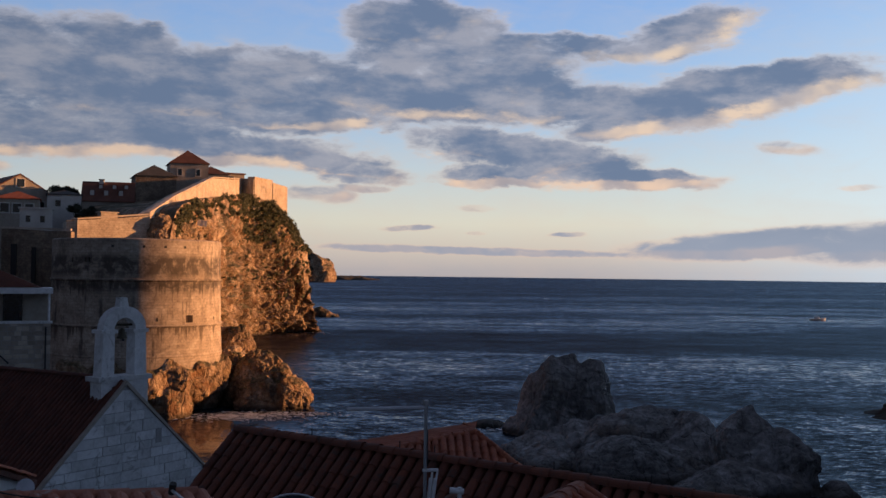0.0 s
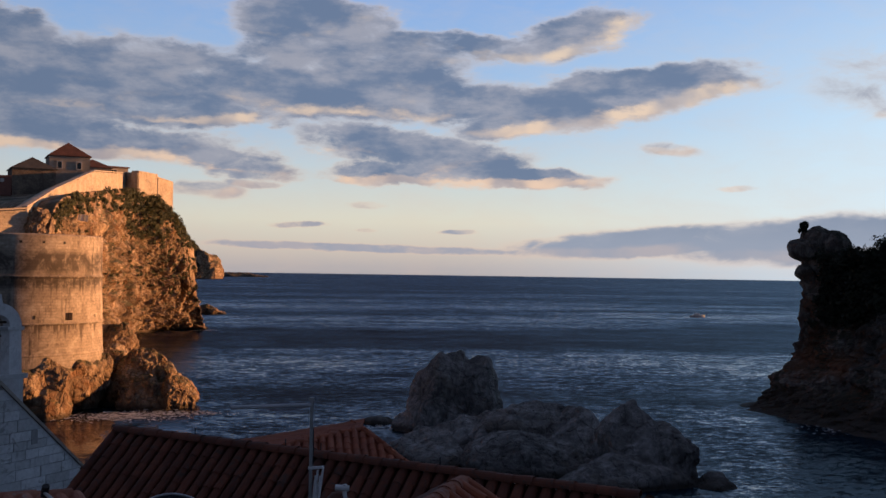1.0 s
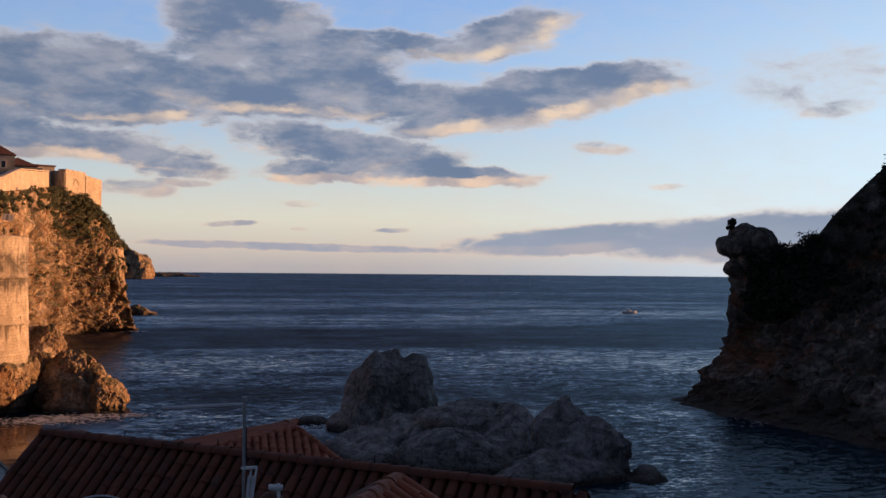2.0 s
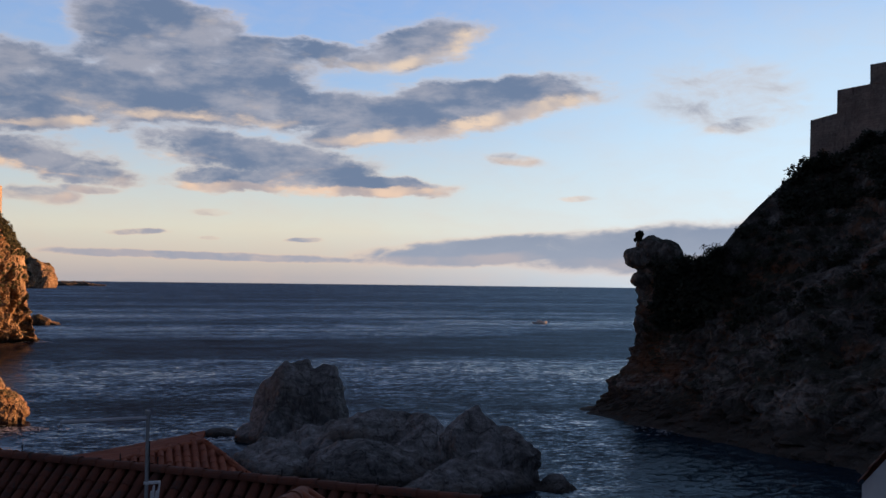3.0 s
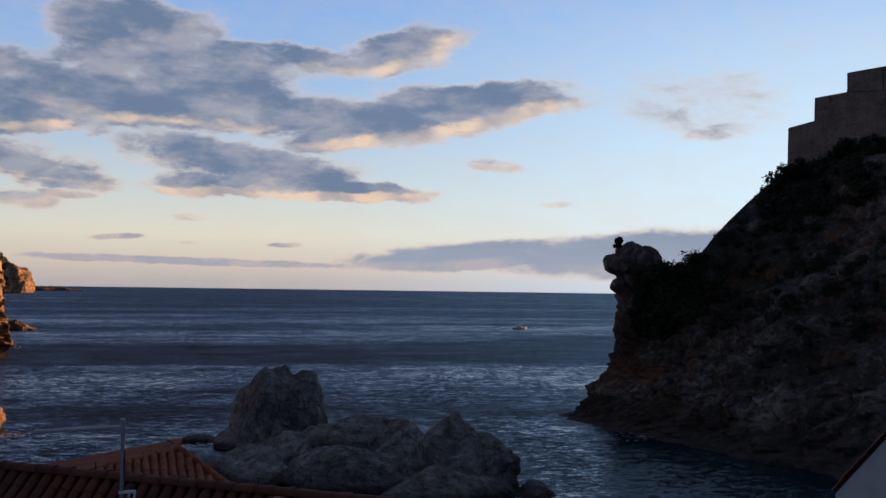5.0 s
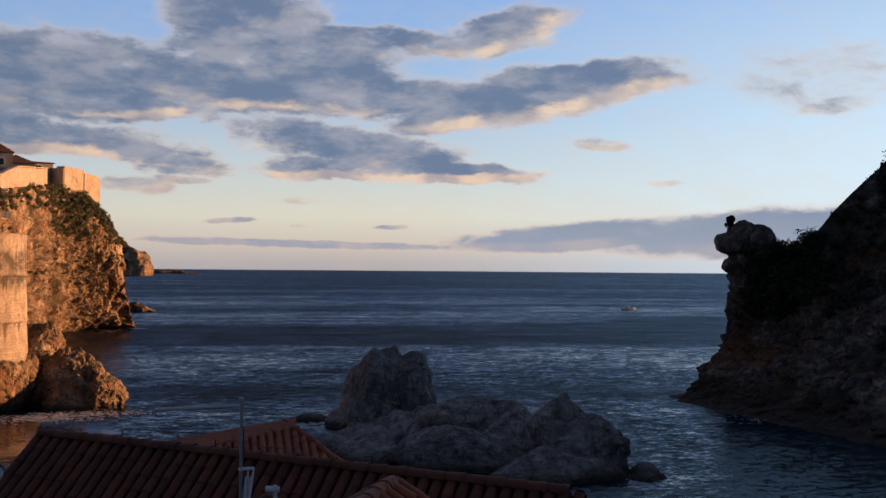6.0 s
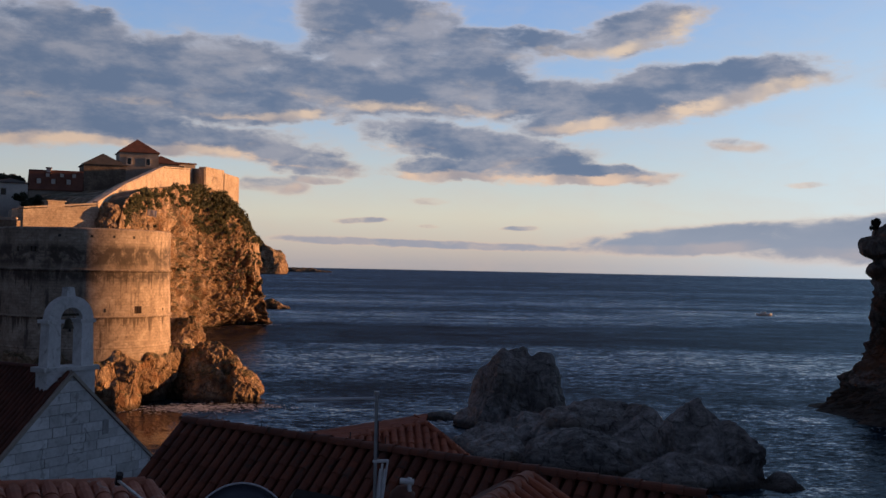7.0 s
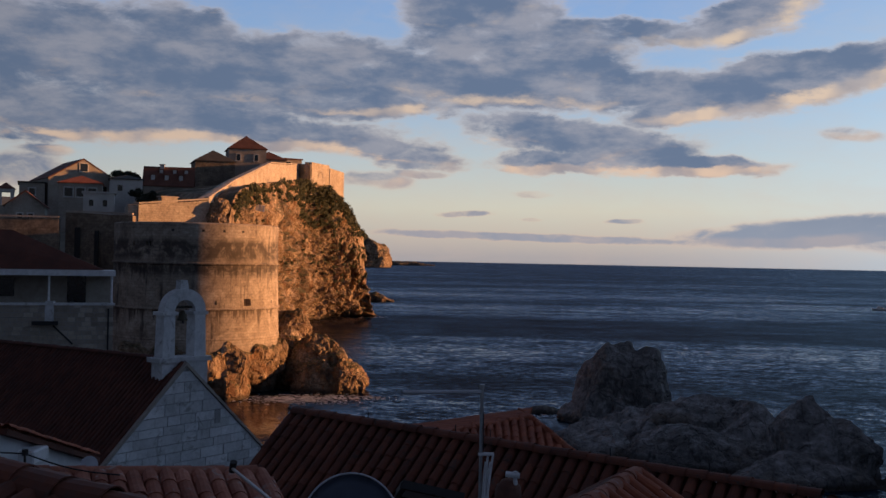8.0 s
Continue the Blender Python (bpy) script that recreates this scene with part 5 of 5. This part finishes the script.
# ---- chapel with bell gable ----
def build_chapel():
    apex = Vector((-12.2, 40.7, 13.6))
    back = Vector((-0.86, 0.51, 0))
    g = Vector((0.51, 0.86, 0))
    pitch, half, depth = 0.88, 5.0, 13.0
    t = thing("chapel", (-16, 44, 6.2), "small pale stone chapel with dark tile roof and open bell gable", "chapel")
    up = Vector((0, 0, 1))
    eave = -pitch * half
    body = prism([apex + g * half + up * eave, apex + back * 0.0, apex - g * half + up * eave, apex - g * half + up * (5.6 - apex.z), apex + g * half + up * (5.6 - apex.z)], back * depth)
    part("wall", body, M_JOINT, t)
    # gable front: coursed stone blocks, each its own
    r = random.Random(5)
    z = -4.6
    out = -back
    while z < -0.45:
        h = r.choice((0.34, 0.38, 0.42, 0.46))
        lim_hi = (-(z + h)) / pitch - 0.10
        lim_lo = (-z) / pitch - 0.12
        if lim_hi < 0.15:
            break
        x = -lim_lo
        while x < lim_lo - 0.05:
            w = r.uniform(0.55, 1.25)
            x1 = min(x + w, lim_lo)
            if lim_lo - x1 < 0.35:
                x1 = lim_lo
            gap = 0.012
            cl = lambda q, lim: max(-lim, min(lim, q))
            pts = [(x + gap, z + gap), (x1 - gap, z + gap), (cl(x1 - gap, lim_hi), z + h - gap), (cl(x + gap, lim_hi), z + h - gap)]
            if pts[2][0] - pts[3][0] <= 0.02:
                pts = [pts[0], pts[1], ((pts[2][0] + pts[3][0]) / 2, pts[2][1])]
            if x1 - x > 0.08:
                p3 = [apex + g * q + up * s + out * 0.004 for q, s in pts]
                part("stone_block", prism(p3, out * r.uniform(0.035, 0.06)), M_STONE, t)
            x = x1
        z += h
    # rake copings
    for s in (-1, 1):
        a0 = apex + up * 0.10
        a1 = apex + g * (s * half) + up * (eave + 0.10)
        bm = prism([p + out * 0.10 for p in (a0, a1, a1 + up * -0.13, a0 + up * -0.16)], back * 0.22)
        part("coping", bm, M_HOUSE, t)
    # roof: dark weathered tiles
    for s in (-1, 1):
        dn = (g * s + up * -pitch).normalized()
        tiled_slope(t, apex + up * 0.06 + back * 0.16, apex + up * 0.06 + back * depth, dn, half * math.hypot(1, pitch) + 0.3, M_TILE_DARK, 0.25, 0.42, 0.10, 0, rng)
    ridge_caps(t, apex + up * 0.12 + back * 1.1, apex + up * 0.12 + back * depth, M_TILE_DARK, 0.14, 0.45, rng=rng)
    # small blocked slit in the gable
    part("slit", prism([apex + g * 1.55 + up * -1.95 + out * 0.05, apex + g * 1.85 + up * -1.95 + out * 0.05, apex + g * 1.85 + up * -2.5 + out * 0.05, apex + g * 1.55 + up * -2.5 + out * 0.05], out * 0.03), M_JOINT, t)
    # bell gable: plinth, two piers, arch, knob
    c = apex + back * 0.5 + g * 0.22 + up * 0.2
    q = lambda x, y, z: c + g2 * (x * 1.04) + o2 * (y * 0.75) + up * z
    g2, o2 = Vector((0.62, 0.785, 0)).normalized(), Vector((0.785, -0.62, 0)).normalized()
    bell = part("bell_gable", prism([q(-1.02, 0.36, -2.6), q(1.02, 0.36, -2.6), q(1.02, 0.36, -0.12), q(-1.02, 0.36, -0.12)], o2 * -0.72), M_STONE, t, "open arched bell gable of pale stone")
    part("sill", prism([q(-1.16, 0.46, -0.12), q(1.16, 0.46, -0.12), q(1.16, 0.46, 0.06), q(-1.16, 0.46, 0.06)], o2 * -0.92), M_STONE, bell)
    for x0, x1 in ((-0.92, -0.44), (0.44, 0.92)):
        part("pier", prism([q(x0 - 0.06 * (x0 < 0), 0.28, 0.06), q(x1 + 0.06 * (x0 > 0), 0.28, 0.06), q(x1, 0.28, 1.72), q(x0, 0.28, 1.72)], o2 * -0.56), M_STONE, bell)
        part("impost", prism([q(x0 - 0.1, 0.35, 1.72), q(x1 + 0.1, 0.35, 1.72), q(x1 + 0.1, 0.35, 1.86), q(x0 - 0.1, 0.35, 1.86)], o2 * -0.7), M_STONE, bell)
    bm = bm_new()
    rows = []
    for k in range(17):
        a = math.pi * k / 16
        rows.append([bm.verts.new(q(math.cos(a) * rad, yy, 1.86 + math.sin(a) * rad * (0.96 if rad > 0.6 else 1.0))) for rad, yy in ((0.46, 0.28), (0.94, 0.28), (0.94, -0.28), (0.46, -0.28))])
    for s, e in zip(rows, rows[1:]):
        for k in range(4):
            bm.faces.new((s[k], s[(k + 1) % 4], e[(k + 1) % 4], e[k]))
    bm.faces.new(rows[0]), bm.faces.new(rows[-1][::-1])
    bmesh.ops.recalc_face_normals(bm, faces=bm.faces)
    part("arch", bm, M_STONE, bell)
    part("finial", prism([q(-0.2, 0.18, 2.72), q(0.2, 0.18, 2.72), q(0.14, 0.14, 3.1), q(-0.14, 0.14, 3.1)], o2 * -0.34), M_STONE, bell)
    bm = lathe([(0.22, 0), (0.2, 0.06), (0.15, 0.16), (0.11, 0.34), (0.06, 0.4)], (0, 0), 16)
    bmesh.ops.transform(bm, matrix=Matrix.Translation(q(0, 0, 1.5)), verts=bm.verts)
    part("bell", bm, M_BRONZE, bell)
    part("beam", tube(q(-0.46, 0, 2.03), q(0.46, 0, 2.03), 0.05, 6), M_BRONZE, bell)


build_chapel()


# ---- house with the pillared terrace ----
def build_terrace_house():
    t = thing("terrace_house", (-32, 69, 8), "stone house with white-edged terrace roof on thin posts", "house")
    a, b = Vector((-25.4, 67.9, 0)), Vector((-38.0, 62.6, 0))
    d = (b - a).normalized()
    n = Vector((d.y, -d.x, 0))
    if n.y < 0:
        n = -n
    up = lambda p, z: p + Vector((0, 0, z))
    part("lower_wall", prism([up(a, 6), up(b, 6), up(b, 14.4), up(a, 14.4)], n * 7), M_JOINT, t)
    r = random.Random(9)
    z = 11.0
    while z < 14.3:
        x = 0.0
        h = r.uniform(0.26, 0.34)
        while x < 12.5:
            w = r.uniform(0.35, 0.7)
            p0, p1 = a + d * x - n * 0.01, a + d * (x + w - 0.03) - n * 0.01
            part("stone_block", prism([up(p0, z), up(p1, z), up(p1, z + h - 0.03), up(p0, z + h - 0.03)], -n * r.uniform(0.03, 0.06)), r.choice((M_HOUSE, M_HOUSE, M_COPING)), t)
            x += w
        z += h
    part("parapet_cap", prism([up(a - n * 0.14 - d * 0.1, 14.42), up(b - n * 0.14, 14.42), up(b - n * 0.14, 14.58), up(a - n * 0.14 - d * 0.1, 14.58)], n * 0.5), M_STONE, t)
    part("back_wall", prism([up(a + n * 2.4, 14.4), up(b + n * 2.4, 14.4), up(b + n * 2.4, 16.4), up(a + n * 2.4, 16.4)], n * 4), M_HOUSE, t)
    # doorway is a dark panel standing for the unlit opening
    part("doorway", prism([up(a + n * 2.36 + d * 1.7, 14.45), up(a + n * 2.36 + d * 2.9, 14.45), up(a + n * 2.36 + d * 2.9, 16.3), up(a + n * 2.36 + d * 1.7, 16.3)], -n * 0.05), M_GLASS, t, "dark open doorway")
    part("window", prism([up(a + n * 2.36 + d * 6.2, 14.9), up(a + n * 2.36 + d * 7.4, 14.9), up(a + n * 2.36 + d * 7.4, 16.1), up(a + n * 2.36 + d * 6.2, 16.1)], -n * 0.05), M_GLASS, t, "dark window")
    part("roof_edge", prism([up(a - n * 0.15 - d * 0.1, 16.35), up(b - n * 0.15, 16.35), up(b - n * 0.15, 16.72), up(a - n * 0.15 - d * 0.1, 16.72)], n * 2.8), M_WHITE, t, "white fascia of the terrace roof")
    for x in (0.12, 4.0, 8.0):
        p = a + d * x + n * 0.1
        part("post", tube(up(p, 14.5), up(p, 16.4), 0.075, 10), M_WHITE, t)
    part("pillar", box(pose(*(a + d * 3.9 + n * 0.05), 0, 0, 0) @ pose(0, 0, 13.3), 0.5, 0.45, 1.4), M_STONE, t)
    p = a + d * 0.3 - n * 0.12
    part("downpipe", tube(up(p, 10), up(p, 14.2), 0.05, 8), M_BLACK, t)
    q0, q1 = a + d * 3.4 - n * 0.15, a + d * 5.0 - n * 0.15
    part("awning_box", prism([up(q0, 13.15), up(q1, 13.15), up(q1, 13.4), up(q0, 13.4)], -n * 0.35), M_BLACK, t)
    part("stay", tube(up(q0 + d * 0.3, 13.1), up(q0 - d * 0.9, 11.9), 0.05, 6), M_BLACK, t)
    # hipped tile roof above the terrace
    e0, e1 = up(a + n * 0.4 + d * 0.6, 16.74), up(b + n * 0.4, 16.74)
    k0, k1 = up(a + n * 3.6 + d * 6.4, 19.3), up(b + n * 3.6, 19.6)
    f0 = up(a + n * 7 + d * 0.6, 16.74)
    bm = bm_new()
    v = [bm.verts.new(p) for p in (e0, e1, k1, k0, f0, up(b + n * 7, 16.74))]
    bm.faces.new((v[0], v[1], v[2], v[3])), bm.faces.new((v[0], v[3], v[4])), bm.faces.new((v[3], v[2], v[5], v[4]))
    bm.faces.new((v[0], v[4], v[5], v[1]))
    bmesh.ops.recalc_face_normals(bm, faces=bm.faces)
    part("roof", bm, M_TILE_DARK, t, "dark red hipped tile roof")


build_terrace_house()


def build_side_house():
    # low white house with a tile verge in front of the chapel
    t = thing("low_house", (-14, 31, 8), "low white-plastered house with tiled verge", "house")
    a, b = Vector((-11.86, 24.77, 0)), Vector((-12.1, 31.2, 0))
    d = (b - a).normalized()
    n = Vector((-d.y, d.x, 0))
    up = lambda p, z: p + Vector((0, 0, z))
    part("wall", prism([up(a, 6), up(b, 6), up(b, 11.75), up(a, 13.66)], n * 5), M_PLASTER, t)
    dn = (d + Vector((0, 0, -0.297))).normalized()
    tiled_slope(t, up(a + n * 0.5, 13.72), up(a - n * 0.2, 13.72), dn, 6.8, M_TILE_RED, 0.22, 0.38, 0.1, 40, rng)
    part("gutter_box", box(pose(-11.75, 26.3, 12.6, 0, 0, 90), 0.9, 0.5, 0.35, 0.04), M_WHITE, t)


build_side_house()


def build_gable_right():
    t = thing("white_house", (10.5, 12, 8), "white-plastered gable wall with tile verge", "house")
    a, b = Vector((9.07, 12.54, 0)), Vector((8.62, 9.9, 0))
    d = (b - a).normalized()
    n = Vector((-d.y, d.x, 0))
    if n.x < 0:
        n = -n
    up = lambda p, z: p + Vector((0, 0, z))
    c = b + d * 2.0
    part("wall", prism([up(a, 6), up(c, 6), up(c, 18.3), up(b, 17.27), up(a, 15.37)], n * 5), M_PLASTER, t)
    dn = (a - b + Vector((0, 0, -1.88))).normalized()
    tiled_slope(t, up(b + n * 0.02, 17.27), up(b + n * 3, 17.27), dn, 3.3, M_TILE, 0.24, 0.36, 0.06, 80, rng, board=False)
    part("cable", tube(up(a.lerp(b, 0.35) - n * 0.02, 14.4), up(a.lerp(b, 1.0) - n * 0.02, 16.2), 0.012, 5), M_BLACK, t)


build_gable_right()


# ---- roof fittings ----
def build_antenna():
    x, y = -0.28, 20.5
    t = thing("antenna_mast", (x, y, 12.6), "thin steel antenna mast with a long aerial boom and wrapped foot", "antenna")
    part("pole", tube((x, y, 12.4), (x, y, 15.48), 0.035, 10), M_METAL, t)
    part("pole_cap", tube((x, y, 15.48), (x, y, 15.56), 0.05, 8), M_METAL, t)
    boom = part("boom", tube((x, y, 15.42), (x - 1.5, y - 0.25, 15.40), 0.036, 6), M_RIM, t, "pale flat aerial boom")
    for k in range(9):
        p = Vector((x - 0.2 - k * 0.155, y - 0.03 - k * 0.026, 15.42))
        s = Vector((0.04, -0.22, 0.0))
        part("element", tube(p - s * 1.0, p + s * 1.0, 0.006, 5), M_METAL, boom)
    r = random.Random(8)
    bm = bm_new()
    for k in range(7):
        a = k * 0.9
        add_tube(bm, (x + 0.06 + 0.05 * math.cos(a), y + 0.05 * math.sin(a), 12.9), (x + 0.1 + r.uniform(-0.05, 0.14), y + r.uniform(-0.06, 0.06), 14.28 + r.uniform(-0.3, 0.1)), 0.05, 6, 0.02)
    part("wrapping", bm, M_WHITE, t, "torn pale plastic wrapping")
    part("bracket", box(pose(x + 0.1, y, 14.2, 0, 0, 10), 0.3, 0.05, 0.05), M_WHITE, t)
    part("cable", tube((x + 0.05, y - 0.02, 14.3), (x + 0.04, y - 0.02, 15.0), 0.01, 5), M_BLACK, t)
    # flue cowl beside the mast
    c = thing("chimney_pot", (0.22, 17.6, 13.2), "rounded clay chimney pot with a pale vent fitting", "chimney")
    bm = lathe([(0.16, 13.2), (0.19, 13.9), (0.22, 14.1), (0.2, 14.26), (0.1, 14.36), (0.02, 14.38)], (0.22, 17.6), 20)
    part("pot", bm, M_TERRACOTTA, c, smooth=True)
    part("vent", tube((0.17, 17.5, 14.47), (0.40, 17.5, 14.45), 0.05, 10), M_WHITE, c)
    part("vent_collar", tube((0.33, 17.5, 14.30), (0.33, 17.5, 14.52), 0.035, 8), M_WHITE, c)


build_antenna()


def build_dish():
    x, y, z = -1.25, 9.45, 15.64
    t = thing("satellite_dish", (x, y, 15.2), "grey-blue satellite dish with pale rim, seen from behind its edge", "satellite dish")
    m = pose(x, y, z, 62, 0, 8)
    bm = bm_new()
    rings = []
    for k in range(7):
        r = 0.42 * k / 6
        rings.append([bm.verts.new(m @ Vector((r * math.cos(2 * math.pi * s / 40), r * 1.06 * math.sin(2 * math.pi * s / 40), 0.32 * r * r))) for s in range(40)] if k else [bm.verts.new(m @ Vector((0, 0, 0)))])
    for s in range(40):
        bm.faces.new((rings[0][0], rings[1][s], rings[1][(s + 1) % 40]))
    for a, b in zip(rings[1:], rings[2:]):
        for s in range(40):
            bm.faces.new((a[s], b[s], b[(s + 1) % 40], a[(s + 1) % 40]))
    bmesh.ops.solidify(bm, geom=bm.faces[:], thickness=0.012)
    part("reflector", bm, M_DISH, t, smooth=True)
    bm = bm_new()
    ring = [m @ Vector((0.425 * math.cos(2 * math.pi * s / 48), 0.45 * math.sin(2 * math.pi * s / 48), 0.058)) for s in range(48)]
    for s in range(48):
        add_tube(bm, ring[s], ring[(s + 1) % 48], 0.009, 5)
    part("rim", bm, M_RIM, t)
    part("stand", tube((x, y + 0.1, 14.6), (x, y + 0.1, 15.7), 0.03, 8), M_METAL, t)


build_dish()


def build_hatch():
    m = pose(-0.95, 15.4, 14.5, -25, 12, 8)
    t = thing("roof_hatch", (-0.95, 15.4, 14.3), "framed roof hatch with pale pane set in the tiles", "roof window")
    for sx, sy, w, d in ((0, 0.32, 0.9, 0.08), (0, -0.32, 0.9, 0.08), (-0.42, 0, 0.08, 0.6), (0.42, 0, 0.08, 0.6)):
        part("frame", box(m @ pose(sx, sy, 0), w, d, 0.12), M_BLACK, t)
    part("pane", box(m @ pose(0, 0, 0.03), 0.78, 0.58, 0.02), M_METAL, t)


build_hatch()


def build_wall_dish():
    t = thing("satellite_dish", (-11.7, 29.4, 11.7), "small pale satellite dish beside the chapel eaves", "satellite dish")
    m = pose(-11.45, 29.3, 11.95, 70, 0, 20)
    bm = bm_new()
    bmesh.ops.create_circle(bm, cap_ends=True, segments=24, radius=0.24, matrix=m)
    bmesh.ops.solidify(bm, geom=bm.faces[:], thickness=0.03)
    part("reflector", bm, M_RIM, t)
    part("arm", tube((-12.1, 29.5, 11.8), (-11.45, 29.35, 11.92), 0.03, 6), M_METAL, t)


build_wall_dish()


# ---- small things on the walls and roofs ----
def build_guard_hut():
    m = pose(-50.2, 155.2, 25.4, 0, 0, 43.6)
    t = thing("guard_hut", (-50.2, 155.2, 25.4), "low sunlit stone guard hut on the wall terrace", "hut")
    part("wall", box(m, 2.6, 1.2, 0.95, 0.04), M_WALL, t)
    part("roof_slab", box(m @ pose(0, 0, 0.95), 3.0, 1.5, 0.16, 0.03), M_COPING, t)


build_guard_hut()


def build_sheet():
    bm = bm_new()
    o = Vector((-45.3, 191.6, 26.2))
    nu, nv = 12, 8
    grid = [[bm.verts.new(o + Vector((1.7 * i / nu, -0.5 + 0.05 * math.sin(i * 1.1) + 0.5 * (j / nv), 1.2 * j / nv - 0.35 * i / nu + 0.10 * noise.noise(Vector((i * 0.4, j * 0.5, 2)))))) for j in range(nv + 1)] for i in range(nu + 1)]
    for i in range(nu):
        for j in range(nv):
            bm.faces.new((grid[i][j], grid[i + 1][j], grid[i + 1][j + 1], grid[i][j + 1]))
    bmesh.ops.solidify(bm, geom=bm.faces[:], thickness=0.03)
    solid("tarpaulin", bm, M_WHITE, o, "pale crumpled tarpaulin caught in the cliff-top scrub", "tarpaulin")


build_sheet()


def build_cable():
    t = thing("roof_cable", (-5.35, 12.05, 15.4), "black cable strung over the roof on a short pin", "cable")
    ends = (Vector((-6.9, 11.9, 15.86)), Vector((-5.35, 12.05, 15.66)), Vector((-4.3, 12.2, 15.42)))
    part("pin", tube(ends[1] - Vector((0, 0, 0.3)), ends[1] + Vector((0, 0, 0.02)), 0.014, 7), M_BLACK, t)
    part("insulator", tube(ends[1] - Vector((0, 0, 0.02)), ends[1] + Vector((0, 0, 0.05)), 0.035, 9), M_BLACK, t)
    for a, b in zip(ends, ends[1:]):
        bm = bm_new()
        steps = [a.lerp(b, k / 8) - Vector((0, 0, 0.05 * math.sin(math.pi * k / 8))) for k in range(9)]
        for p, q in zip(steps, steps[1:]):
            add_tube(bm, p, q, 0.009, 6)
        part("wire", bm, M_BLACK, t)


build_cable()
